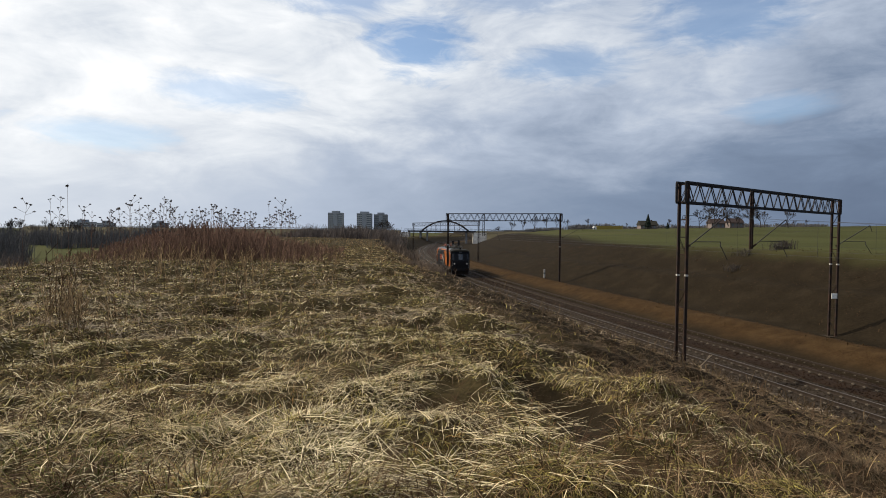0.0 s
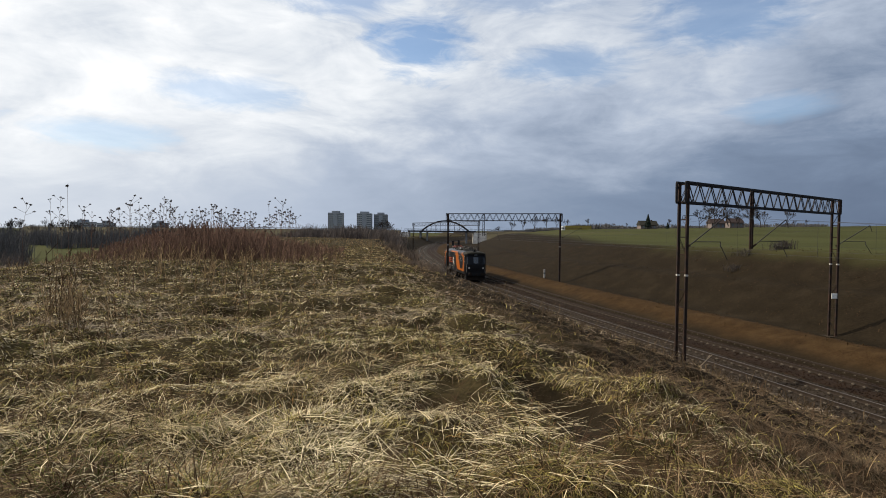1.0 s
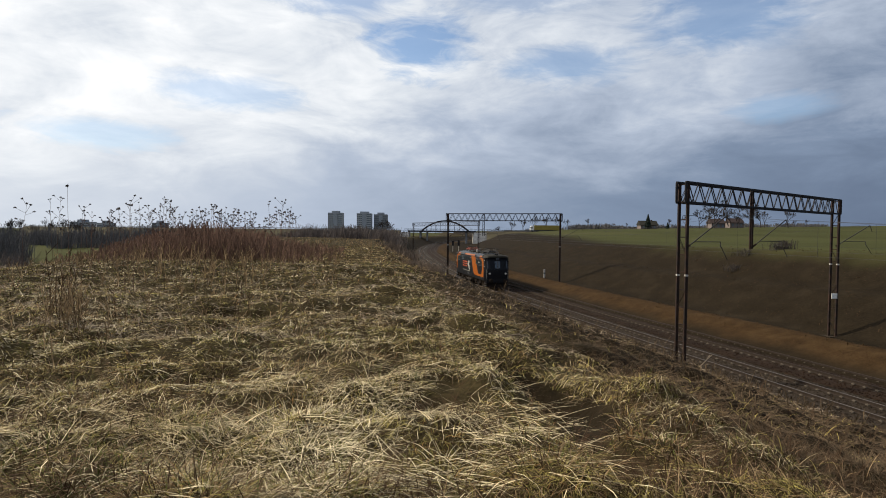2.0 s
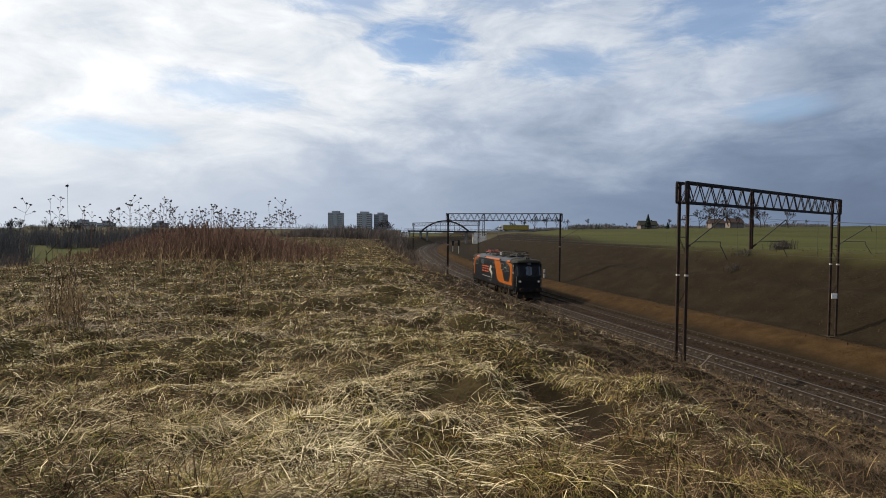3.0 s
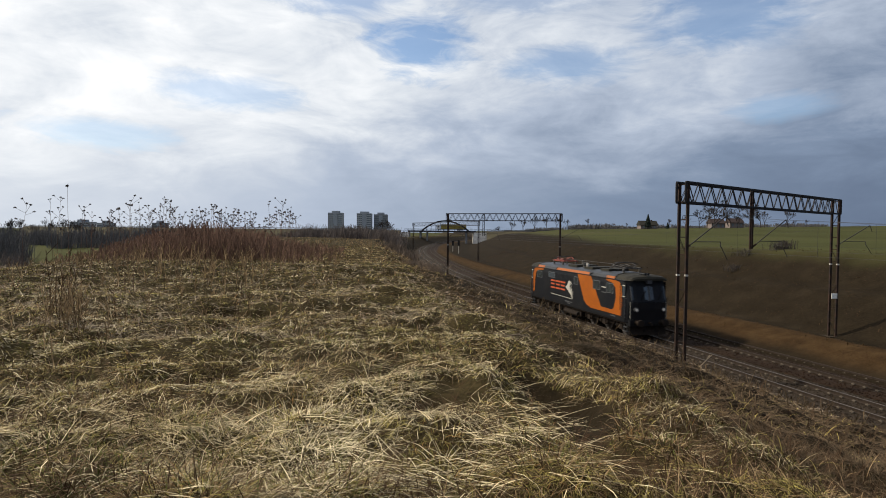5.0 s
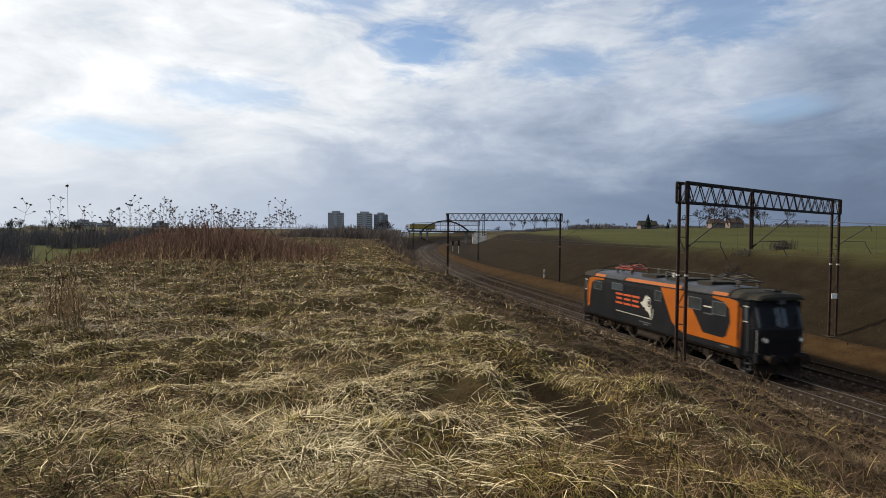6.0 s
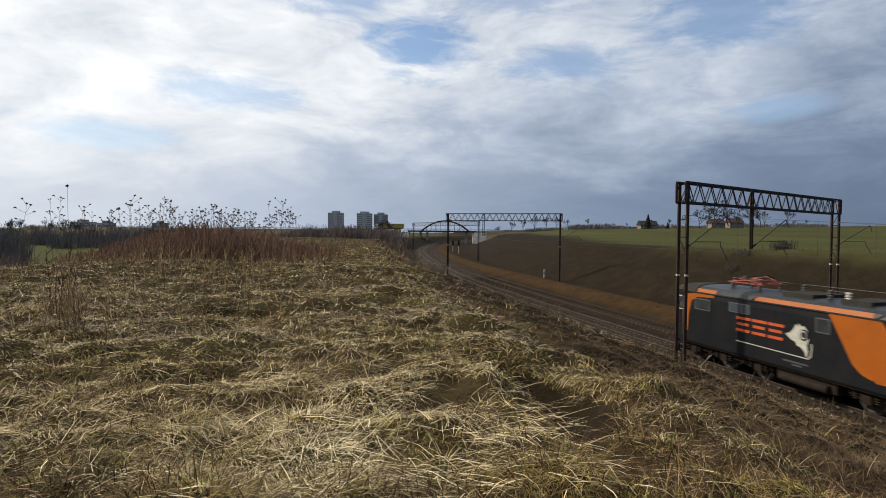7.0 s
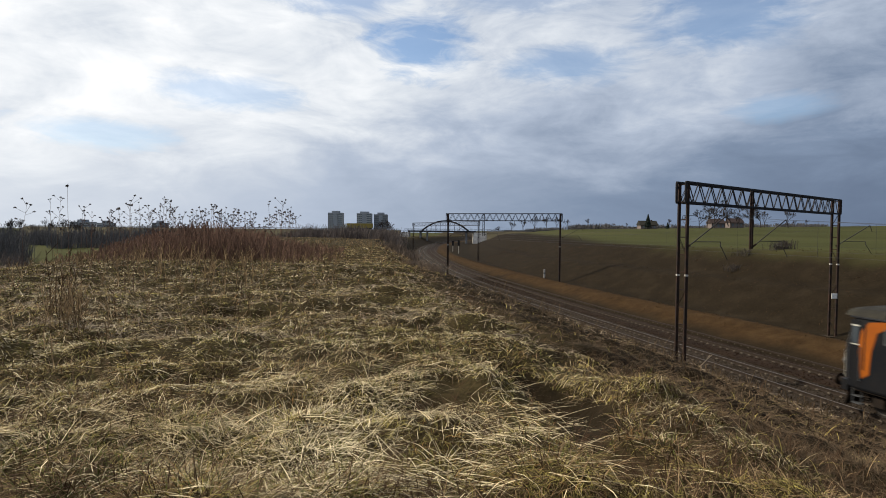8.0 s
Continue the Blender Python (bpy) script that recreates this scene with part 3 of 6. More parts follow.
def loco_livery(body, s):
    flat = "orange livery stripe"
    # broad slanting stripe running into the sill band and up the front pillar
    side_panel("stripe", [(1.22, 3.70), (3.43, 3.70), (5.01, 1.66), (3.11, 1.43), (2.72, 1.55), (2.33, 1.85)], M_ORANGE, body, s, label=flat)
    side_panel("stripe", [(3.30, 1.36), (7.45, 1.36), (7.45, 1.62), (4.75, 1.66), (3.2, 1.5)], M_ORANGE, body, s, 0.010)
    side_panel("stripe", [(7.45, 1.36), (7.80, 1.36), (7.86, 2.4), (7.80, 3.25), (7.55, 3.58), (7.0, 3.67), (5.75, 3.67), (5.75, 3.57), (6.55, 3.46), (6.98, 3.15), (7.08, 2.5), (6.80, 1.78), (6.55, 1.62), (7.45, 1.62)],
               M_ORANGE, body, s, 0.012)
    # rear pillar, mirrored
    side_panel("stripe", [(-7.82, 1.40), (-7.50, 1.62), (-7.42, 2.5), (-7.22, 3.22), (-6.75, 3.48), (-5.45, 3.55), (-5.45, 3.67), (-7.0, 3.67), (-7.55, 3.58), (-7.85, 3.2), (-7.95, 2.4)],
               M_ORANGE, body, s, 0.012)
    for x in (7.62, -7.72):
        side_panel("pillar_gap", [(x - 0.05, 1.75), (x + 0.02, 1.75), (x + 0.07, 3.45), (x, 3.45)], M_RUBBER, body, s, 0.016)
    # windows
    for x0, x1, z0, z1, mat in ((-6.95, -5.75, 2.82, 3.42, M_PANE), (-4.4, -3.0, 3.02, 3.5, M_BODY), (0.62, 1.32, 2.83, 3.45, M_PANE), (3.75, 4.85, 2.78, 3.45, M_PANE), (5.72, 6.72, 2.72, 3.42, M_PANE)):
        fr = side_panel("side_window", rounded(x0, x1, z0, z1), M_FRAME, body, s, 0.013, "grey-framed side window")
        side_panel("pane", rounded(x0 + 0.05, x1 - 0.05, z0 + 0.05, z1 - 0.05), mat if mat is not M_BODY else M_GLASS, fr, s, 0.017)
    # ventilation grilles between the windows
    for x0 in (-2.6, -1.2):
        g = side_panel("grille", rounded(x0, x0 + 1.15, 3.08, 3.46, 0.03), M_NOSE, body, s, 0.008, "dark ventilation grille")
        for k in range(5):
            z = 3.12 + 0.07 * k
            side_panel("louvre", [(x0 + 0.04, z), (x0 + 1.11, z), (x0 + 1.11, z + 0.035), (x0 + 0.04, z + 0.035)], M_BODY, g, s, 0.016)
    # operator's mark as plain shapes: three bright blocks, a pale beaked disc, a thin underline
    for x0 in (-3.85, -2.86, -1.88):
        for z0, a, b in ((2.74, 0.0, 0.90), (2.46, 0.06, 0.78), (2.16, 0.0, 0.84)):
            side_panel("mark_bar", [(x0 + a, z0), (x0 + b, z0), (x0 + b + 0.02, z0 + 0.13), (x0 + a + 0.02, z0 + 0.13)], M_MARK, body, s, 0.010, "orange-red bar of the painted mark")
    # beaked head in cream: neck, beak, ring and dark eye
    side_panel("mark_disc", [(-0.89, 2.52), (-0.62, 2.62), (-0.42, 2.86), (-0.35, 3.02), (-0.27, 2.93), (-0.17, 3.07), (-0.09, 2.95), (0.09, 2.99), (0.28, 2.76), (0.32, 2.42), (0.23, 2.20), (0.29, 1.96), (0.23, 1.66), (0.11, 1.92),
               (-0.06, 2.06), (-0.28, 2.10), (-0.35, 2.26), (-0.58, 2.30)], M_CREAM, body, s, 0.010, "cream painted shape")
    for cx, cz, r, mat, proud in ((0.08, 2.60, 0.25, M_NOSE, 0.014), (0.04, 2.61, 0.18, M_CREAM, 0.018), (0.07, 2.61, 0.13, M_NOSE, 0.022)):
        side_panel("mark_ring", [(cx + r * math.cos(a), cz + r * math.sin(a)) for a in np.linspace(0, 2 * math.pi, 15)[:-1]], mat, body, s, proud)
    side_panel("mark_line", [(-3.8, 1.70), (0.3, 1.66), (0.42, 1.82), (0.46, 2.3), (0.50, 2.3), (0.47, 1.78), (0.32, 1.62), (-3.8, 1.66)], M_CREAM, body, s, 0.010)
    for x0, z0, w in ((5.05, 3.02, 0.62), (5.05, 2.66, 0.7), (-1.0, 1.32, 1.3), (-0.5, 1.2, 0.5), (6.4, 1.2, 0.6)):
        side_panel("lettering_bar", [(x0, z0), (x0 + w, z0), (x0 + w, z0 + 0.07), (x0, z0 + 0.07)], M_CREAM if z0 > 2.9 else M_FRAME, body, s, 0.009)
    # cab doors with drop windows and handrails
    for end in (1, -1):
        a, b = sorted((end * 7.90, end * 8.26))
        d = side_panel("cab_door", rounded(a, b, 1.12, 3.62, 0.05), M_BODY, body, s, 0.012, "narrow cab door with a small window")
        side_panel("pane", rounded(a + 0.05, b - 0.05, 2.72, 3.42, 0.04), M_GLASS, d, s, 0.018)
        side_panel("door_trim", [(a + 0.02, 3.38), (b - 0.02, 3.38), (b - 0.02, 3.44), (a + 0.02, 3.44)], M_CREAM, d, s, 0.021)
        side_panel("window_sill", [(a + 0.02, 2.66), (b - 0.02, 2.66), (b - 0.02, 2.71), (a + 0.02, 2.71)], M_CREAM, d, s, 0.024)
        for x in (a - 0.06, b + 0.05):
            bm = bmesh.new()
            bar(bm, (x, s * 1.53, 1.3), (x, s * 1.53, 2.6), 0.035, sides=6)
            for z in (1.32, 2.58):
                bar(bm, (x, s * 1.44, z), (x, s * 1.54, z), 0.03)
            part("handrail", bm, M_FRAME, body)
        # footsteps
        bm = bmesh.new()
        for z in (0.38, 0.66, 0.93):
            box(bm, a, b, s * 1.28 - 0.10, s * 1.28 + 0.14, z, z + 0.03)
        for x in (a, b):
            bar(bm, (x, s * 1.30, 0.36), (x, s * 1.30, 1.05), 0.03)
        part("footsteps", bm, M_FRAME, body, "metal footsteps below the door")


def cab_end(t, body, end):
    def q(x, y, z):
        return Vector((end * x, y * end, z))

    # windscreens lean back with the cab face
    for y0, y1 in ((-1.18, -0.06), (0.06, 1.18)):
        for name, grow, mat, proud, par in (("windscreen_frame", 0.05, M_FRAME, 0.012, None), ("windscreen", -0.01, M_GLASS, 0.02, 1)):
            bm = bmesh.new()
            ring = [(y0 - grow, 2.52 - grow), (y1 + grow, 2.52 - grow), (y1 + grow, 3.36 + grow), (y0 - grow, 3.36 + grow)]

            def face_x(y, z):
                x = 8.77 - (z - 2.46) * 0.28
                e = abs(y) - 0.92
                return x - (0.36 * e if e > 0 else 0)
            loft(bm, [[q(face_x(y, z) + r, y, z) for y, z in ring] for r in (-0.03, proud)])
            if par is None:
                holder = part(name, bm, mat, body, "grey windscreen surround")
            else:
                part(name, bm, mat, holder, "dark windscreen glass")
    for y in (-0.6, 0.6):
        bm = bmesh.new()
        bar(bm, q(8.78, y, 2.50), q(8.68, y + 0.35, 3.1), 0.03)
        part("wiper", bm, M_RUBBER, body)
    for y in (-0.98, 0.98):
        bm = bmesh.new()
        rings = [[q(x, y + r * math.cos(a), 1.88 + r * math.sin(a)) for a in np.linspace(0, 2 * math.pi, 15)[:-1]] for x, r in ((8.66, 0.15), (8.86, 0.15), (8.86, 0.12))]
        loft(bm, rings)
        ring = part("headlight_ring", bm, M_FRAME, body)
        bm = bmesh.new()
        loft(bm, [[q(x, y + r * math.cos(a), 1.88 + r * math.sin(a)) for a in np.linspace(0, 2 * math.pi, 15)[:-1]] for x, r in ((8.84, 0.115), (8.875, 0.08))])
        part("headlight_lens", bm, M_HEADLAMP if end > 0 else M_PANE, ring, "lit headlight lens" if end > 0 else "unlit lens")
    # upper lamp, buffer beam, buffers, hook, plough, hoses
    bm = bmesh.new()
    box(bm, *sorted((end * 8.46, end * 8.72)), -0.17, 0.17, 3.56, 3.80)
    bevelled(bm, 0.04)
    part("upper_lamp", bm, M_FRAME, body)
    bm = bmesh.new()
    box(bm, *sorted((end * 8.45, end * 8.72)), -1.36, 1.36, 0.80, 1.22)
    bevelled(bm, 0.03)
    beam = part("buffer_beam", bm, M_NOSE, body, "black buffer beam")
    for y in (-0.88, 0.88):
        bm = bmesh.new()
        loft(bm, [[q(x, y + r * math.cos(a), 1.04 + r * math.sin(a)) for a in np.linspace(0, 2 * math.pi, 17)[:-1]]
                  for x, r in ((8.70, 0.19), (8.80, 0.14), (9.10, 0.13), (9.17, 0.13), (9.18, 0.25), (9.24, 0.25), (9.27, 0.20))])
        part("buffer", bm, M_UNDER, beam, "round steel buffer")
    bm = bmesh.new()
    bar(bm, q(8.70, 0, 1.02), q(9.0, 0, 1.02), 0.10)
    bar(bm, q(9.0, 0, 1.02), q(9.05, 0, 0.86), 0.07)
    part("coupling_hook", bm, M_UNDER, beam)
    for y in (-0.4, 0.4, 0.58):
        bm = bmesh.new()
        bar(bm, q(8.74, y, 0.92), q(8.88, y, 0.6), 0.05, sides=6)
        bar(bm, q(8.88, y, 0.6), q(8.76, y, 0.42), 0.05, sides=6)
        part("brake_hose", bm, M_RUBBER, beam)
    bm = bmesh.new()
    loft(bm, [[q(8.5 + dx, y, z) for y in (-1.3, -0.4, 0.4, 1.3)] + [q(8.44 + dx, y, z) for y in (1.3, 0.4, -0.4, -1.3)] for z, dx in ((0.22, 0.16), (0.55, 0.06), (0.84, 0.0))])
    part("snow_plough", bm, M_UNDER, body, "dark sheet-steel plough")
    for y in (-1.3, 1.3):
        bm = bmesh.new()
        bar(bm, q(8.62, y, 1.3), q(8.62, y, 2.35), 0.03, sides=6)
        part("corner_rail", bm, M_CREAM, body, "pale corner handrail")


WHEELSETS = []


def bogie(t, xc):
    frame_bm = bmesh.new()
    for s in (-1, 1):
        box(frame_bm, xc - 3.1, xc + 3.1, s * 1.02 - 0.09, s * 1.02 + 0.09, 0.62, 0.92)
        for x in (-2.3, 0.0, 2.3):
            box(frame_bm, xc + x - 0.22, xc + x + 0.22, s * 1.10 - 0.12, s * 1.10 + 0.12, 0.42, 0.80)
    for x in (-1.15, 1.15):
        box(frame_bm, xc + x - 0.2, xc + x + 0.2, -1.0, 1.0, 0.55, 0.90)
    bevelled(frame_bm, 0.03, 1)
    b = part("bogie", frame_bm, M_UNDER, t, "dark brake-dusted bogie")
    for s in (-1, 1):
        for x in (-2.75, -1.85, -0.45, 0.45, 1.85, 2.75):
            bm = bmesh.new()
            rings = [(0.5 + 0.03 * k, (0.07, 0.115, 0.07)[k % 3]) for k in range(15)]
            loft(bm, [[Vector((xc + x + r * math.cos(a), s * 1.17 + r * math.sin(a), z)) for a in np.linspace(0, 2 * math.pi, 9)[:-1]] for z, r in rings])
            part("spring", bm, M_UNDER, b)
        for x in (-1.15, 1.15):
            bm = bmesh.new()
            bar(bm, (xc + x, s * 1.15, 0.5), (xc + x + 0.5, s * 1.15, 0.95), 0.09, sides=6)
            part("brake_cylinder", bm, M_UNDER, b)
    for x in (-2.3, 0.0, 2.3):
        ws = new("wheelset")
        ws.parent = t
        ws.location = (xc + x, 0, 0.61)
        WHEELSETS.append(ws)
        for s in (-1, 1):
            bm = bmesh.new()
            prof = [(-0.07, 0.10), (-0.05, 0.50), (-0.068, 0.53), (-0.068, 0.61), (0.05, 0.60), (0.052, 0.64), (0.07, 0.64), (0.07, 0.52), (0.03, 0.50), (0.04, 0.14), (0.12, 0.10)]
            rings = [[Vector((r * math.cos(a), s * (0.7535 - o), r * math.sin(a))) for a in np.linspace(0, 2 * math.pi, 29)[:-1]] for o, r in prof]
            loft(bm, rings)
            part("wheel", bm, M_WHEEL, ws)
        bm = bmesh.new()
        bar(bm, (0, -0.95, 0), (0, 0.95, 0), 0.17, sides=12)
        part("axle", bm, M_WHEEL, ws)


def build_loco():
    t = thing("electric_locomotive", "dark grey electric locomotive with orange stripes, dusty roof and lowered pantographs", "locomotive")
    body = loco_body(t)
    loco_roof(t)
    pantograph(t, -4.3, 1, M_RED, "red lowered pantograph")
    pantograph(t, 5.6, -1, M_WIRE, "dark lowered pantograph")
    for s in (-1, 1):
        loco_livery(body, s)
        bm = bmesh.new()
        box(bm, -8.2, 8.2, s * 1.30 - 0.08, s * 1.30 + 0.08, 0.90, 1.06)
        part("sole_bar", bm, M_UNDER, t)
    for end in (1, -1):
        cab_end(t, body, end)
    for xc in (-5.0, 5.0):
        bogie(t, xc)
    bm = bmesh.new()
    box(bm, -1.5, 1.5, -1.25, 1.25, 0.42, 0.95)
    bevelled(bm, 0.06)
    part("equipment_box", bm, M_UNDER, t)
    for s in (-1, 1):
        bm = bmesh.new()
        bar(bm, (-1.2, s * 1.30, 0.55), (1.2, s * 1.30, 0.55), 0.36, sides=14)
        part("air_tank", bm, M_UNDER, t)
    return t


LOCO = build_loco()


# ---- overhead line: portals, arms, wires ----
def lattice_mast(portal, base, top, across, leg, name="mast"):
    """Two upright channels with battens; across is the unit vector of the portal's span."""
    w = 0.22 if top < 9.4 else 0.14
    bm = bmesh.new()
    side = Vector((across.x, across.y, 0))
    across = Vector((-across.y, across.x, 0))
    for s in (-1, 1):
        p = base + across * (w * s)
        q = Vector((base.x, base.y, top)) + across * (w * s)
        bar(bm, p, q, leg, leg)
    m = part(name, bm, M_MAST, portal, "dark rusted lattice mast")
    h = top - base.z
    n = int(h / 0.85)
    for k in range(n):
        z0, z1 = base.z + 0.3 + (h - 0.4) * k / n, base.z + 0.3 + (h - 0.4) * (k + 1) / n
        s = 1 if k % 2 else -1
        if k % 3 == 0:
            for d in (-0.05, 0.05):
                bm = bmesh.new()
                bar(bm, Vector((base.x, base.y, z0)) + across * (w * s) + side * d, Vector((base.x, base.y, z1)) - across * (w * s) + side * d, 0.035, 0.012)
                part("lacing_bar", bm, M_MAST, m)
        bm = bmesh.new()
        bar(bm, Vector((base.x, base.y, z1)) + across * w, Vector((base.x, base.y, z1)) - across * w, 0.07, 0.05)
        part("batten", bm, M_MAST, m)
    for s in (-1, 1):
        bm = bmesh.new()
        bar(bm, Vector((base.x, base.y, 4.74)) + across * (w * s), Vector((base.x, base.y, 4.83)) + across * (w * s), leg + 0.015, leg + 0.015)
        part("marker_band", bm, M_INSUL, m, "pale painted band")
    bm = bmesh.new()
    box(bm, base.x - 0.45, base.x + 0.45, base.y - 0.45, base.y + 0.45, base.z - 0.6, base.z + 0.03)
    bevelled(bm, 0.05)
    part("footing", bm, M_SLEEPER, m, "concrete footing")
    return m


def truss_beam(portal, a, b, depth, bays):
    across = (b - a).normalized()
    side = Vector((-across.y, across.x, 0)) * 0.24
    up = Vector((0, 0, depth))
    bm = bmesh.new()
    for s in (-1, 1):
        bar(bm, a + side * s, b + side * s, 0.075, 0.11)
        bar(bm, a - up + side * s, b - up + side * s, 0.075, 0.11)
    beam = part("truss_beam", bm, M_TRUSS, portal, "dark lattice truss beam")
    for s in (-1, 1):
        for k in range(bays):
            bm = bmesh.new()
            p, q, r = (a.lerp(b, (k + f) / bays) + side * s for f in (0.0, 0.5, 1.0))
            bar(bm, p, q - up, 0.035, 0.045)
            bar(bm, q - up, r, 0.035, 0.045)
            part("brace", bm, M_TRUSS, beam)
    bm = bmesh.new()
    for k in range(bays):
        p, q = a.lerp(b, k / bays), a.lerp(b, (k + 1) / bays)
        for z in (Vector((0, 0, 0)), -up):
            bar(bm, p + side + z, q - side + z, 0.03, 0.02)
    part("plan_bracing", bm, M_TRUSS, beam)
    for p in (a, b):
        bm = bmesh.new()
        for s in (-1, 1):
            bar(bm, p + side * s, p - up + side * s, 0.09)
        part("end_post", bm, M_TRUSS, beam)
    return beam


def insulator_rod(bm, p, q, r=0.055):
    p, q = Vector(p), Vector(q)
    n = 5
    for k in range(n):
        a, b = p.lerp(q, (k + 0.15) / n), p.lerp(q, (k + 0.75) / n)
        bar(bm, a, b, r * 2, sides=8)
    bar(bm, p, q, r, sides=6)


def cantilever(portal, foot, to, wire_z, carrier_z):
    """Diagonal tube, top tie, registration arm; ends at the wires."""
    foot, to = Vector(foot), Vector(to)
    head = Vector((to.x, to.y, carrier_z))
    level = foot.lerp(head, 0.22)
    bm = bmesh.new()
    bar(bm, foot.lerp(head, 0.12), head, 0.06, sides=8)
    bar(bm, head, head + (to - foot).normalized() * 0.5 - Vector((0, 0, 0.02)), 0.05, sides=6)
    c = part("cantilever", bm, M_WIRE, portal, "dark tubular cantilever arm")
    bm = bmesh.new()
    insulator_rod(bm, foot, foot.lerp(head, 0.12))
    part("insulator", bm, M_MAST, c)
    bm = bmesh.new()
    out = Vector((to.x, to.y, level.z))
    mid = level.lerp(out, 0.85)
    bar(bm, level, mid, 0.045, sides=6)
    bar(bm, mid, mid - Vector((0, 0, 0.28)), 0.05, sides=6)
    bar(bm, mid - Vector((0, 0, 0.16)), Vector((to.x, to.y, wire_z)) + (to - foot).normalized() * 0.45, 0.04, sides=6)
    part("registration_arm", bm, M_WIRE, c)


def portal(a, b, top, depth, bays, drop_at, group="overhead line portals", sign=False, leg=0.13):
    a, b = Vector(a), Vector(b)
    t = thing("catenary_portal", "tall dark lattice steel portal carrying overhead line over the tracks", "line portal", group=group)
    flat = Vector((b.x - a.x, b.y - a.y, 0)).normalized()
    lattice_mast(t, a, top, flat, leg)
    mb = lattice_mast(t, b, top, flat, leg)
    ta, tb = Vector((a.x, a.y, top)), Vector((b.x, b.y, top))
    truss_beam(t, ta - flat * 0.25, tb + flat * 0.25, depth, bays)
    d = ta.lerp(tb, drop_at)
    bm = bmesh.new()
    for s in (-1, 1):
        bar(bm, d + flat * 0.12 * s + Vector((0, 0, 0.08)), d + flat * 0.12 * s - Vector((0, 0, 3.35)), 0.09)
    for k in range(7):
        z = -0.2 - 0.5 * k
        bar(bm, d + flat * 0.12 + Vector((0, 0, z)), d - flat * 0.12 + Vector((0, 0, z)), 0.06, 0.06)
    part("drop_post", bm, M_MAST, t, "hanging lattice post")
    _, side = heading(a.y)
    cantilever(t, Vector((a.x, a.y, 6.08)) + flat * 0.24, Vector((a.x, a.y, 0)) + flat * 0.24 + side * 2.3, 5.95, 7.72)
    cantilever(t, Vector((d.x, d.y, top - 3.25)) + flat * 0.14, Vector((d.x, d.y, 0)) + flat * 0.14 + side * 2.3, 5.95, 7.72)
    cantilever(t, Vector((b.x, b.y, 6.08)) + flat * 0.24, Vector((b.x, b.y, 0)) + flat * 0.24 + side * 3.0, 5.95, 7.6)
    bm = bmesh.new()
    bar(bm, Vector((b.x, b.y, 7.45)), Vector((b.x, b.y, 7.5)) + side * 3.3, 0.03, sides=6)
    bar(bm, Vector((a.x, a.y, 7.72)), Vector((a.x, a.y, 7.74)) + side * 0.8, 0.03, sides=6)
    part("tie_rod", bm, M_WIRE, t)
    if sign:
        bm = bmesh.new()
        box(bm, b.x - 0.28, b.x + 0.12, b.y - 0.27, b.y - 0.24, 2.35, 2.72)
        bevelled(bm, 0.005, 1)
        part("plate", bm, M_WHITE, t, "small white enamel plate")
    ends = [Vector((a.x, a.y, 0)) + flat * 0.24 + side * 2.3, Vector((d.x, d.y, 0)) + flat * 0.14 + side * 2.3, Vector((b.x, b.y, 0)) + flat * 0.24 + side * 3.0]
    return t, ends


P1, E1 = portal((11.82, 29.0, clear_height(11.82, 29.0)), (27.98, 42.0, clear_height(27.98, 42.0)), 9.35, 0.98, 18, 0.36, sign=True)
P2, E2 = portal((0.75, 91.0, clear_height(0.75, 91.0)), (17.0, 85.5, clear_height(17.0, 85.5)), 9.6, 1.05, 18, 0.33, leg=0.20)
P3, E3 = portal((-9.5, 188.0, clear_height(-9.5, 188.0)), (8.9, 148.0, clear_height(8.9, 148.0)), 9.5, 1.0, 20, 0.40, leg=0.17)


def wire_pair(name, points, label):
    """Contact wire with a sagging carrier and droppers between supports."""
    t = thing(name, label, "overhead wire", group="overhead wires")
    bm, bc = bmesh.new(), bmesh.new()
    for p, q in zip(points, points[1:]):
        last = None
        for k in range(15):
            f = k / 14
            b = p.lerp(q, f)
            lo, hi = Vector((b.x, b.y, 5.93)), Vector((b.x, b.y, 7.70 - 4 * f * (1 - f) * 1.15))
            if last:
                bar(bm, last[0], lo, 0.011, sides=5)
                bar(bc, last[1], hi, 0.011, sides=5)
            if 0 < k < 14 and k % 2:
                d = bmesh.new()
                bar(d, lo, hi, 0.008, sides=4)
                part("dropper", d, M_WIRE, t)
            last = (lo, hi)
    part("contact_wire", bm, M_WIRE, t)
    part("carrier_wire", bc, M_WIRE, t)


far_end = [on_line(330, o) for o in (0.0, 4.1, 12.0)]
near_end = [on_line(-45, o) for o in (0.0, 4.1, 12.0)]
for i in range(3):
    wire_pair("overhead_wire", [near_end[i], E1[i], E2[i], E3[i], far_end[i]], "thin dark overhead contact wire with sagging carrier above the track")


# ---- bridge, road and lorry ----
M_STEEL_ARCH = material("dark_green_grey_bridge_steel", (0.020, 0.022, 0.025), (0.030, 0.029, 0.028), 1.0, 0.7)
M_CONCRETE = material("pale_weathered_concrete", (0.74, 0.70, 0.64), (0.55, 0.51, 0.46), 0.5, 0.9, bump=0.2, bump_scale=6)
M_FLATS_WARM = material("grey_rendered_concrete", (0.24, 0.24, 0.25), (0.19, 0.19, 0.20), 0.05, 0.9)
M_ASPHALT = material("grey_asphalt", (0.055, 0.055, 0.056), (0.07, 0.068, 0.066), 0.8, 0.9)
M_YELLOW = material("yellow_tarpaulin", (0.27, 0.20, 0.03), (0.22, 0.165, 0.025), 0.7, 0.6, bump=0.1, bump_scale=4)
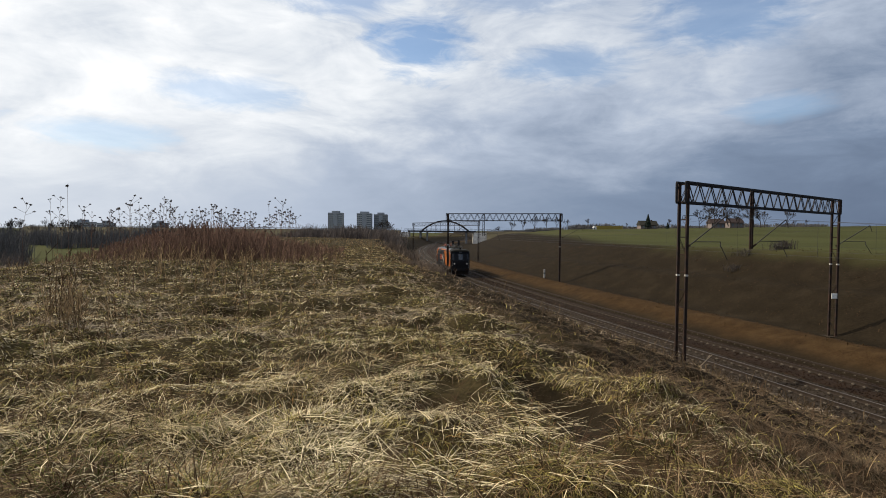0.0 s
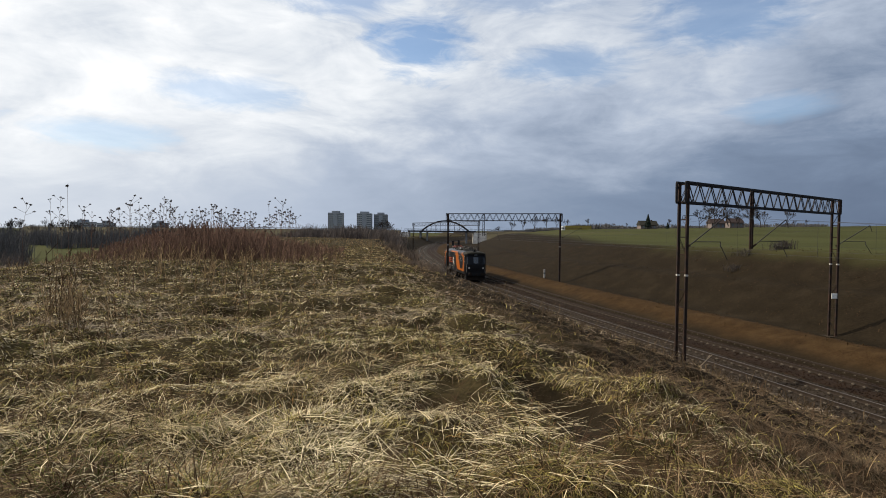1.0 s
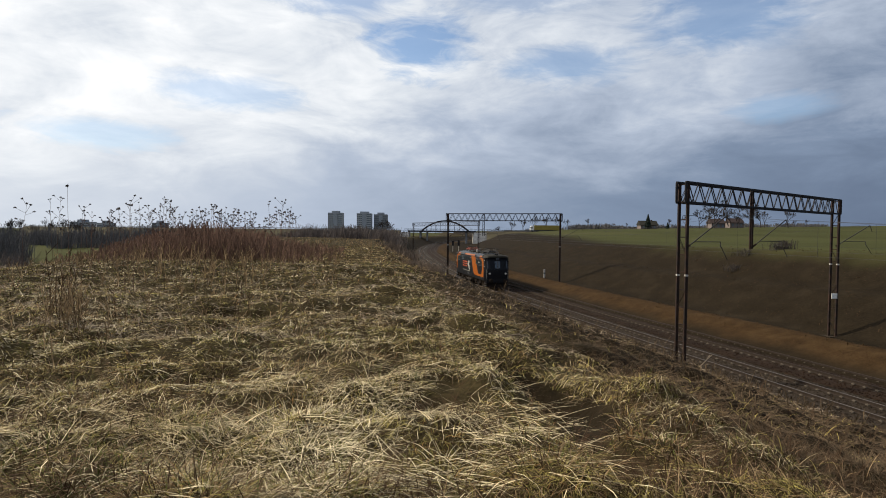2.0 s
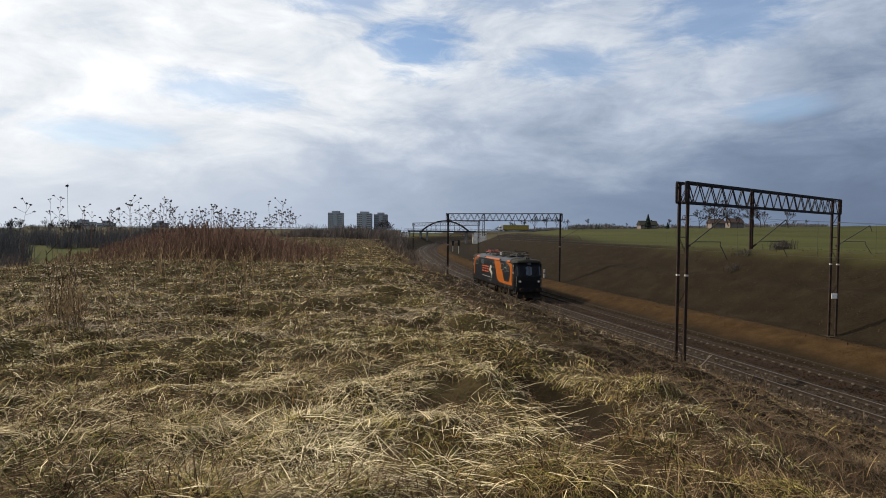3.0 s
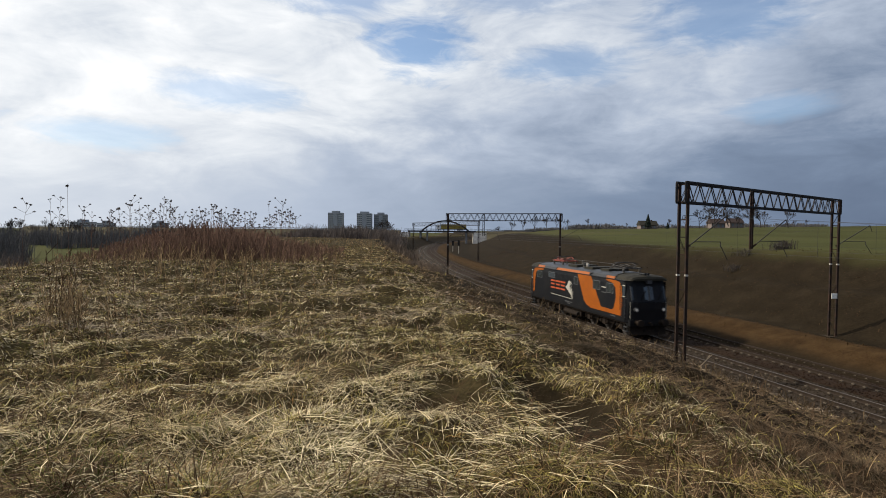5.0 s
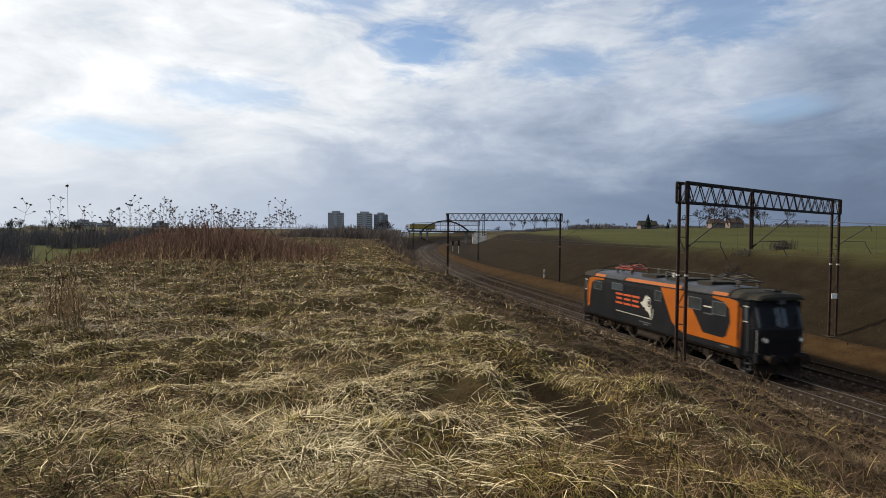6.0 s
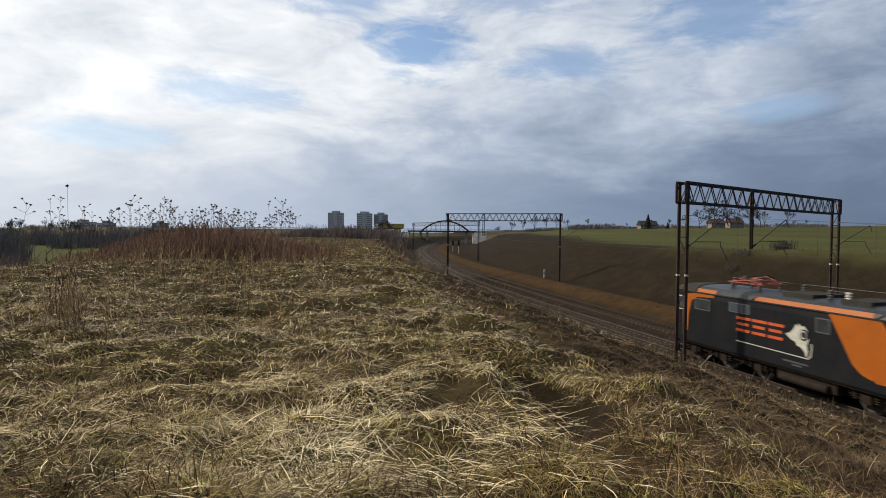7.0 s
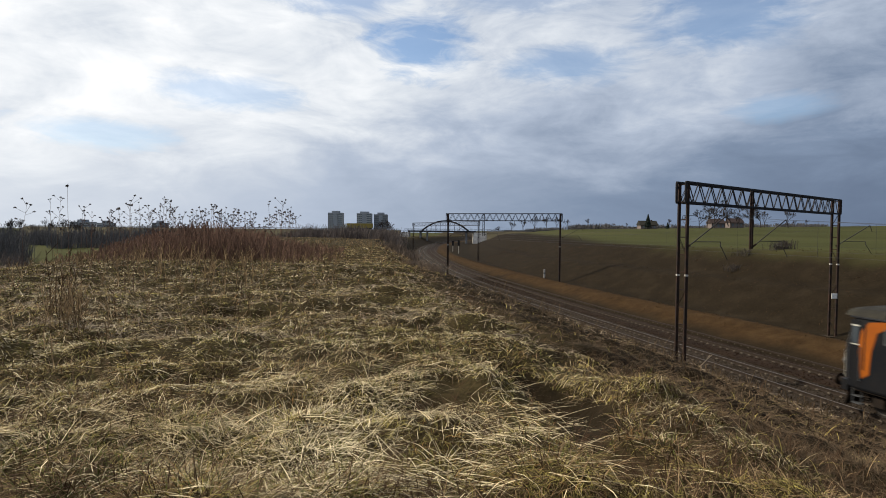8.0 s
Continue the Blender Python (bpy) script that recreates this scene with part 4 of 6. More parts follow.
M_TYRE = material("black_tyre_rubber", (0.015, 0.015, 0.015), None, 6, 0.85)
M_BUSH = material("bare_brown_twigs", (0.150, 0.122, 0.105), (0.105, 0.085, 0.075), 0.6, 0.95, island=0.35)
M_SHRUB = material("pale_brown_twigs", (0.17, 0.130, 0.098), (0.115, 0.088, 0.068), 0.6, 0.95, island=0.35)
M_HEDGE = material("grey_twigs_of_far_hedges", (0.125, 0.118, 0.116), (0.090, 0.086, 0.087), 0.3, 0.95, island=0.35)
M_BARK = material("grey_brown_bark", (0.060, 0.050, 0.044), (0.045, 0.038, 0.034), 2.0, 0.95)
M_NEEDLE = material("dark_conifer_needles", (0.018, 0.026, 0.022), (0.026, 0.034, 0.026), 2.0, 0.9, island=0.3)
M_FLATS = material("pale_rendered_flats", (0.36, 0.37, 0.38), (0.29, 0.30, 0.32), 0.05, 0.9)
M_PANEL_DARK = material("slate_blue_facade", (0.28, 0.30, 0.33), (0.22, 0.24, 0.27), 0.05, 0.9)
M_WINDOW = material("dark_far_window", (0.16, 0.18, 0.20), None, 1, 0.25)
M_HOUSE = material("dull_house_render", (0.19, 0.155, 0.14), (0.14, 0.115, 0.105), 0.3, 0.9)
M_TILE = material("red_brown_roof_tiles", (0.055, 0.038, 0.034), (0.042, 0.031, 0.028), 1.2, 0.85)
BY = 370.0
DECK = 7.5


def build_bridge():
    t = thing("road_bridge", "dark steel arch road bridge with pale concrete abutments over the railway", "bridge", pose(0, BY, 0))
    bm = bmesh.new()
    box(bm, -22.0, 20.5, -5.0, 5.0, DECK - 1.0, DECK - 0.15)
    bevelled(bm, 0.08, 1)
    deck = part("deck", bm, M_STEEL_ARCH, t, "dark bridge girder deck")
    bm = bmesh.new()
    box(bm, -30.0, 30.0, -3.6, 3.6, DECK - 0.15, DECK)
    part("roadway", bm, M_ASPHALT, t, "grey asphalt roadway")
    x0, x1, rise = -13.5, 16.0, 6.3

    def arc(f):
        return Vector((x0 + (x1 - x0) * f, 0, DECK - 0.2 + rise * 4 * f * (1 - f)))

    for y in (-4.6, 4.6):
        bm = bmesh.new()
        for k in range(20):
            p, q = arc(k / 20), arc((k + 1) / 20)
            bar(bm, p + Vector((0, y, 0)), q + Vector((0, y, 0)), 0.65, 0.75)
        arch = part("arch", bm, M_STEEL_ARCH, t, "dark curved steel arch rib")
        for k in range(2, 19, 2):
            bm = bmesh.new()
            p = arc(k / 20)
            bar(bm, (p.x, y, DECK - 0.3), (p.x, y, p.z), 0.14)
            part("hanger", bm, M_STEEL_ARCH, arch)
        bm = bmesh.new()
        for z in (0.55, 1.05):
            bar(bm, (-24, y * 1.07, DECK + z), (26, y * 1.07, DECK + z), 0.07)
        for k in range(26):
            bar(bm, (-24 + 2 * k, y * 1.07, DECK - 0.2), (-24 + 2 * k, y * 1.07, DECK + 1.08), 0.07)
        part("railing", bm, M_STEEL_ARCH, t)
    bm = bmesh.new()
    for k in (5, 8, 12, 15):
        p = arc(k / 20)
        bar(bm, p + Vector((0, -4.6, 0)), p + Vector((0, 4.6, 0)), 0.35)
    part("wind_brace", bm, M_STEEL_ARCH, t)
    for x, w in ((-14.2, 1.2), (-10.0, 0.9), (14.5, 1.2)):
        for y in (-3.2, 0.0, 3.2):
            bm = bmesh.new()
            bar(bm, (x, y, -1.0), (x, y, DECK - 1.0), w, sides=10)
            part("pier", bm, M_FLATS_WARM, t, "grey concrete pier")
    for sx, xa, xb in ((-1, -29.0, -21.0), (1, 18.5, 30.0)):
        bm = bmesh.new()
        prism(bm, [(xa, -1.0), (xb, -1.0), (xb, DECK - 1.1 if sx < 0 else DECK - 3.2), (xb - 1.2 if sx > 0 else xb, DECK - 1.05), (xa + (0.5 if sx > 0 else 0), DECK - 1.05)],
              lambda p, q, r: Vector((p, r, q)), -5.6, 5.6)
        part("abutment", bm, M_CONCRETE, t, "pale concrete abutment")
    for y in (-5.75,):
        bm = bmesh.new()
        prism(bm, [(20.5, -0.5), (29.5, -0.5), (27.5, 6.2), (24.5, 6.4), (20.5, 2.5)], lambda p, q, r: Vector((p, r, q)), y - 0.4, y)
        part("wing_wall", bm, M_CONCRETE, t, "pale sloping wing wall")
    return t


build_bridge()


def build_road():
    """Embankment that carries the road to the bridge on either side."""
    for name, xa, xb in (("road_embankment_west", -260.0, -27.0), ("road_embankment_east", 27.0, 330.0)):
        bm = bmesh.new()
        rings = []
        for x in np.linspace(xa, xb, 24):
            lift = 0.35 * math.sin(x * 0.05) if abs(x) > 40 else 0
            rings.append([Vector((x, BY + p, q)) for p, q in ((-26, -1.5 + lift), (-14, 2.2 + lift), (-5.0, DECK - 0.12), (5.0, DECK - 0.12), (26, -1.5))])
        loft(bm, rings)
        ob = new(name, mesh_of(name, bm, M_EMBANK))
        tagged(ob, "grassy brown road embankment beside the bridge", "embankment", kind="structure")
        bm = bmesh.new()
        box(bm, xa, xb, BY - 3.4, BY + 3.4, DECK - 0.14, DECK)
        ob = new(name.replace("embankment", "surface"), mesh_of("road", bm, M_ASPHALT))
        tagged(ob, "grey asphalt road on the embankment", "road", kind="structure")
        bm = bmesh.new()
        bar(bm, (xa, BY - 4.3, DECK + 0.62), (xb, BY - 4.3, DECK + 0.62), 0.06, 0.30)
        for k in range(int((xb - xa) / 4)):
            bar(bm, (xa + 4 * k, BY - 4.25, DECK - 0.3), (xa + 4 * k, BY - 4.25, DECK + 0.7), 0.10)
        g = new(name.replace("embankment", "guard_rail"), mesh_of("guard_rail", bm, M_FRAME))
        tagged(g, "galvanised steel road guard rail", "guard rail", kind="structure")


M_EMBANK = material("dry_grass_embankment", (0.10, 0.085, 0.050), (0.065, 0.055, 0.036), 0.15, 0.95, third=(0.045, 0.040, 0.025), bump=0.4, bump_scale=3)
build_road()


def build_lorry():
    """An articulated lorry, nose towards -x."""
    t = thing("articulated_lorry", "white-cabbed articulated lorry with a long yellow tarpaulin trailer", "lorry")
    bm = bmesh.new()
    prism(bm, [(0.0, 0.9), (0.0, 1.9), (0.25, 3.0), (0.7, 3.6), (2.2, 3.85), (2.2, 0.9)], lambda p, q, r: Vector((p, r, q)), -1.24, 1.24)
    bevelled(bm, 0.08, 2)
    cab = part("cab", bm, M_WHITE, t, "white driver's cab")
    bm = bmesh.new()
    box(bm, 0.02, 0.32, -1.1, 1.1, 2.0, 2.85)
    part("windscreen", bm, M_GLASS, cab)
    bm = bmesh.new()
    box(bm, 0.6, 1.5, -1.26, 1.26, 1.95, 2.7)
    part("side_window", bm, M_GLASS, cab)
    bm = bmesh.new()
    box(bm, 2.7, 18.7, -1.27, 1.27, 1.15, 4.0)
    bevelled(bm, 0.06, 1)
    part("trailer", bm, M_YELLOW, t, "yellow tarpaulin trailer")
    bm = bmesh.new()
    box(bm, 0.5, 18.2, -0.6, 0.6, 0.75, 1.14)
    part("chassis", bm, M_TYRE, t)
    for x in (1.3, 4.6, 13.4, 14.7, 16.0):
        for y in (-1.05, 1.05):
            bm = bmesh.new()
            bar(bm, (x, y - 0.16, 0.5), (x, y + 0.16, 0.5), 1.0, sides=18)
            w = part("wheel", bm, M_TYRE, t)
            bm = bmesh.new()
            bar(bm, (x, y - 0.18, 0.5), (x, y + 0.18, 0.5), 0.5, sides=12)
            part("hub", bm, M_FRAME, w)
    return t


LORRY = build_lorry()
LORRY_START = pose(93.8, BY, DECK + 0.005)


# ---- far buildings ----
def tower(x, y, w, d, z0, h, mat, label, caps):
    t = thing("apartment_tower", label, "apartment block", pose(x, y, z0), group="far tower blocks")
    bm = bmesh.new()
    box(bm, -w / 2, w / 2, -d / 2, d / 2, 0, h)
    wall = part("wall", bm, mat, t)
    bm = bmesh.new()
    box(bm, -w * 0.12, w * 0.16, -d / 2 - 0.6, -d / 2 + 0.2, 0, h - 0.8)
    part("stair_bay", bm, M_PANEL_DARK, t, "dark stair bay")
    bm = bmesh.new()
    box(bm, -w * caps, w * caps, -d * 0.3, d * 0.3, h, h + 3.4)
    bevelled(bm, 0.2, 1)
    part("roof_house", bm, M_PANEL_DARK, t, "dark rooftop plant house")
    bm = bmesh.new()
    box(bm, -w / 2 - 0.2, w / 2 + 0.2, -d / 2 - 0.2, d / 2 + 0.2, h, h + 0.6)
    part("parapet", bm, mat, t)
    pane = bmesh.new()
    box(pane, -1.0, 1.0, -0.12, 0.12, -0.8, 0.8)
    me = mesh_of("window", pane, M_WINDOW)
    for k in range(int(h / 3.0)):
        for u in (-0.42, -0.29, -0.18, 0.23, 0.33, 0.43):
            ob = new("window", me)
            ob.parent = wall
            ob.location = (u * w, -d / 2 - 0.03, 1.8 + 3.0 * k)
    return t


tower(-165.0, 905.0, 22.0, 16.0, 0.0, 33.5, M_FLATS, "pale slab apartment tower with dark stair bay far away", 0.26)
tower(-121.0, 905.0, 22.0, 16.0, 0.0, 33.0, M_FLATS, "grey apartment tower with rooftop plant house far away", 0.3)
tower(-97.0, 915.0, 20.0, 16.0, 0.0, 32.0, M_FLATS_WARM, "grey apartment tower half hidden by a bare tree", 0.25)
tower(-465.0, 760.0, 26.0, 14.0, -4.0, 18.0, M_FLATS, "low pale apartment block beyond the weeds", 0.2)
tower(-435.0, 760.0, 17.0, 14.0, -4.0, 17.0, M_FLATS, "low grey apartment block beyond the weeds", 0.2)
tower(-375.0, 780.0, 16.0, 14.0, -4.0, 18.0, M_FLATS_WARM, "grey apartment block seen through dry stalks", 0.2)


def house(x, y, w, d, h, label, roof=None):
    z = clear_height(x, y)
    t = thing("house", label, "house", pose(x, y, z - 0.3), group="far houses")
    bm = bmesh.new()
    box(bm, -w / 2, w / 2, -d / 2, d / 2, 0, h)
    wall = part("wall", bm, M_HOUSE, t)
    bm = bmesh.new()
    prism(bm, [(-d / 2 - 0.5, h - 0.05), (d / 2 + 0.5, h - 0.05), (0, h + d * 0.38)], lambda p, q, r: Vector((r, p, q)), -w / 2 - 0.4, w / 2 + 0.4)
    part("roof", bm, roof or M_TILE, t, "red-brown tiled roof")
    bm = bmesh.new()
    box(bm, w * 0.2, w * 0.2 + 0.7, -0.35, 0.35, h + d * 0.2, h + d * 0.45)
    part("chimney", bm, M_TILE, t)
    for u in (-0.32, 0.0, 0.32):
        bm = bmesh.new()
        box(bm, u * w - 0.6, u * w + 0.6, -d / 2 - 0.06, -d / 2 + 0.05, h * 0.35, h * 0.8)
        part("window", bm, M_WINDOW, wall)
    return t


house(163.0, 352.0, 8.0, 7.0, 3.2, "small far house with a red-brown roof behind the field")
house(178.0, 360.0, 8.0, 7.0, 3.6, "grey far house behind the field")
house(122.0, 352.0, 10.0, 7.0, 2.6, "low pale outbuilding by the conifer", M_CABROOF)


# ---- trees ----
def bare_tree_mesh(name, seed, h, spread, depth=5, clumps=0):
    """Tapered trunk, forking limbs, fine twigs."""
    rng = random.Random(seed)
    bm, tips = bmesh.new(), []

    def grow(p, d, length, r, level):
        q = p + d * length
        bar(bm, p, q, r * 2, sides=5 if level < 2 else 3)
        if level >= depth:
            tips.append(q)
            return
        for _ in range(3 if level < 3 else rng.choice((2, 3))):
            e = Vector((rng.uniform(-1, 1), rng.uniform(-1, 1), rng.uniform(-0.25, 0.6)))
            grow(q if rng.random() < 0.7 else p.lerp(q, 0.7), (d + e * spread).normalized(), length * rng.uniform(0.62, 0.86), max(r * 0.6, 0.042), level + 1)

    grow(Vector((0, 0, -0.3)), Vector((rng.uniform(-0.08, 0.08), 0, 1)).normalized(), h * 0.28, h * 0.016, 0)
    me = mesh_of(name, bm, M_BARK)
    cb = bmesh.new()
    for k in range(clumps):
        q = rng.choice(tips)
        for _ in range(26):
            v = Vector((rng.gauss(0, 1), rng.gauss(0, 1), rng.gauss(0, 1))).normalized() * rng.uniform(0.1, 0.5)
            bar(cb, q + v * 0.3, q + v, 0.07, sides=3)
    return me, (mesh_of("twig_clump", cb, M_NEEDLE) if clumps else (cb.free() or None))


def plant_tree(meshes, x, y, s, rz, label, z=None):
    z = clear_height(x, y) if z is None else z
    t = thing("bare_tree", label, "tree", pose(x, y, z, 0, 0, rz), group="far trees")
    t.scale = (s, s, s)
    ob = new("trunk", meshes[0])
    ob.parent = t
    if meshes[1]:
        c = new("crown", meshes[1])
        c.parent = t
        tagged(c, "dark mistletoe clumps in the crown")


T_A = bare_tree_mesh("trunk", 3, 9.0, 0.75)
T_B = bare_tree_mesh("trunk", 8, 9.0, 0.6)
T_C = bare_tree_mesh("trunk", 15, 9.0, 0.85, clumps=9)
rt = random.Random(21)
for px, d, s, which in ((1183, 420, 0.9, 0), (1237, 330, 1.5, 2), (1250, 336, 1.7, 2), (1264, 330, 1.8, 2), (1292, 335, 1.6, 2), (1304, 335, 1.75, 2), (1332, 335, 1.7, 2), (1345, 340, 1.5, 2), (1352, 345, 1.3, 0), (1393, 350, 1.3, 1),
                        (1425, 350, 0.55, 0), (1405, 352, 0.6, 1), (1212, 345, 1.0, 1), (880, 470, 1.0, 0), (905, 470, 1.35, 1), (925, 480, 1.5, 1), (945, 480, 1.6, 0), (966, 470, 1.5, 1), (985, 470, 1.4, 0),
                        (1003, 460, 1.0, 1), (1040, 460, 1.0, 0), (1085, 440, 0.5, 1), (1108, 440, 0.5, 0), (866, 470, 0.8, 1),
                        (672, 240, 0.95, 0), (684, 240, 1.0, 1), (690, 250, 0.75, 0), (655, 250, 0.5, 1), (20, 260, 1.3, 0), (34, 262, 1.3, 1), (60, 300, 1.2, 0), (85, 300, 1.4, 1), (112, 310, 1.5, 0), (128, 300, 1.4, 1), (140, 310, 1.3, 1),
                        (640, 260, 0.4, 1), (610, 250, 0.4, 0), (700, 300, 0.6, 1), (714, 310, 0.5, 0)):
    x = (px - 784) / 1040 * d
    lab = "bare tree with dark mistletoe clumps on the skyline" if which == 2 else "bare leafless tree on the skyline"
    plant_tree((T_A, T_B, T_C)[which], x, d, s * rt.uniform(0.92, 1.08), rt.uniform(0, 360), lab)


def conifer(x, y, h, wide, label):
    t = thing("conifer", label, "tree", pose(x, y, clear_height(x, y)))
    bm = bmesh.new()
    loft(bm, [[Vector((r * math.cos(a), r * math.sin(a), z)) for a in np.linspace(0, 2 * math.pi, 8)[:-1]] for z, r in ((-0.3, 0.22), (h * 0.5, 0.14), (h * 0.97, 0.03))])
    part("trunk", bm, M_BARK, t)
    rng = random.Random(int(h * 10))
    bm = bmesh.new()
    for k in range(620):
        f = rng.random() ** 0.8
        z = h * (0.08 + 0.92 * f)
        r = wide * (1 - f) ** 0.8 * rng.uniform(0.35, 1.1) + 0.1
        a = rng.uniform(0, 2 * math.pi)
        p = Vector((r * math.cos(a) * 0.3, r * math.sin(a) * 0.3, z + 0.15))
        q = Vector((r * math.cos(a), r * math.sin(a), z - 0.25 * r))
        bar(bm, p, q, 0.30 * rng.uniform(0.6, 1.3), 0.16, sides=4)
    part("crown", bm, M_NEEDLE, t, "dark drooping needle branches")


conifer(120.0, 345.0, 8.6, 2.3, "tall dark conifer standing alone on the skyline")
conifer(133.5, 350.0, 3.6, 1.3, "small dark conifer near the taller one")


def scrub(name, spots, seed, label, mat=None, per=56):
    """Tangled leafless shrubs: many thin curved shoots from each stool."""
    rng = random.Random(seed)
    bm = bmesh.new()
    for (x, y, h, w), z in zip(spots, drop_heights(spots) - 0.1):
        for _ in range(per):
            a, lean = rng.uniform(0, 2 * math.pi), rng.uniform(0.05, 0.9)
            hh = h * rng.uniform(0.45, 1.05)
            p = Vector((x + rng.gauss(0, w * 0.35), y + rng.gauss(0, w * 0.35), z))
            m = p + Vector((math.cos(a) * lean * hh * 0.25, math.sin(a) * lean * hh * 0.25, hh * 0.55))
            q = m + Vector((math.cos(a) * lean * hh * 0.3 + rng.uniform(-0.2, 0.2), math.sin(a) * lean * hh * 0.3, hh * 0.45))
            r = 0.0085 * max(1.0, y / 22.0)
            bar(bm, p, m, r * 2, sides=3)
            bar(bm, m, q, r * 1.3, sides=3)
            bar(bm, m, m + (q - m).lerp(Vector((rng.uniform(-1, 1), rng.uniform(-1, 1), 0.6)), 0.5) * 0.7, r, sides=3)
    ob = new(name, mesh_of(name, bm, mat or M_BUSH))
    return tagged(ob, label, "shrubs", kind="stuff")


rs = random.Random(4)


def band(px0, px1, d0, d1, n, h0, h1, w):
    out = []
    for k in range(n):
        px, d = rs.uniform(px0, px1), rs.uniform(d0, d1)
        out.append(((px - 784) / 1040 * d, d, rs.uniform(h0, h1), w * rs.uniform(0.7, 1.3)))
    return out


scrub("roadside_scrub", band(500, 700, 150, 260, 150, 1.6, 4.2, 5.0), 1, "brown leafless scrub below the road embankment", M_BUSH)
scrub("meadow_hedge", band(-10, 300, 190, 300, 75, 3.0, 9.0, 6.0), 2, "dark leafless hedge beyond the meadow", M_HEDGE)
scrub("field_hedge", band(1010, 1085, 380, 440, 16, 2.0, 4.2, 6.0) + band(860, 1460, 400, 440, 90, 1.2, 3.2, 6.0), 3, "leafless hedge along the field", M_HEDGE)
scrub("cutting_shrubs", band(688, 726, 80, 150, 14, 1.0, 2.0, 2.4), 5, "bare brown shrubs on the cutting slope", M_SHRUB)
scrub("edge_shrubs", band(1368, 1398, 62, 66, 3, 0.9, 1.7, 1.3) + band(1300, 1330, 62, 66, 2, 0.8, 1.3, 1.2), 6, "bare brown shrubs at the field's edge", M_BARK, per=40)
scrub("slope_shrubs", band(730, 775, 26, 34, 5, 0.35, 0.65, 0.9), 7, "low bare shrubs on the near cutting slope", M_SHRUB, per=70)
scrub("bank_bushes", band(-30, 40, 24, 30, 6, 0.8, 1.5, 1.0), 8, "dark bare bushes at the back edge of the bank", M_BUSH, per=60)
scrub("meadow_bushes", band(-5, 46, 105, 130, 8, 3.6, 6.0, 2.6), 9, "dark dense bushes on the meadow", M_HEDGE, per=90)


# ---- dry grass and weeds ----
M_STRAW = material("pale_bleached_straw", (0.66, 0.56, 0.36), (0.46, 0.36, 0.20), 0.7, 0.75, island=0.7, spec=0.12)
M_YELLOW_GRASS = material("yellow_olive_grass", (0.33, 0.265, 0.078), (0.19, 0.158, 0.042), 0.5, 0.8, island=0.75, spec=0.12)
M_RUSSET = material("russet_rotting_grass", (0.34, 0.185, 0.060), (0.20, 0.105, 0.036), 0.6, 0.8, island=0.6, spec=0.08)
M_GREEN_GRASS = material("fresh_green_grass", (0.090, 0.110, 0.022), (0.13, 0.135, 0.035), 0.6, 0.8, island=0.35, spec=0.12)
M_BROWN_GRASS = material("brown_withered_grass", (0.25, 0.172, 0.092), (0.150, 0.100, 0.052), 0.5, 0.85, island=0.75, spec=0.06)
M_RUST_GRASS = material("rust_brown_short_grass", (0.070, 0.042, 0.019), (0.045, 0.027, 0.012), 0.5, 0.9, island=0.4, spec=0.04)
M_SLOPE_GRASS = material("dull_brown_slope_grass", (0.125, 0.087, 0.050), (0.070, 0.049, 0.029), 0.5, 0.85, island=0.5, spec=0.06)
M_GREY_STRAW = material("grey_brown_broken_stalks", (0.36, 0.285, 0.205), (0.20, 0.155, 0.11), 0.8, 0.8, island=0.5, spec=0.06)
# colour of real dark weeds, and of painted shade within the bank grass
M_DARK_WEED = material("withered_weed_and_gap_shade", (0.075, 0.044, 0.024), (0.046, 0.027, 0.015), 0.6, 0.9, island=0.35, spec=0.06)
M_RED_WEED = material("reddish_brown_stalks", (0.175, 0.104, 0.073), (0.115, 0.070, 0.050), 0.4, 0.9, island=0.35, spec=0.06)
M_SEED_HEAD = material("grey_brown_seed_heads", (0.075, 0.055, 0.045), (0.05, 0.038, 0.032), 3.0, 0.95, island=0.3)


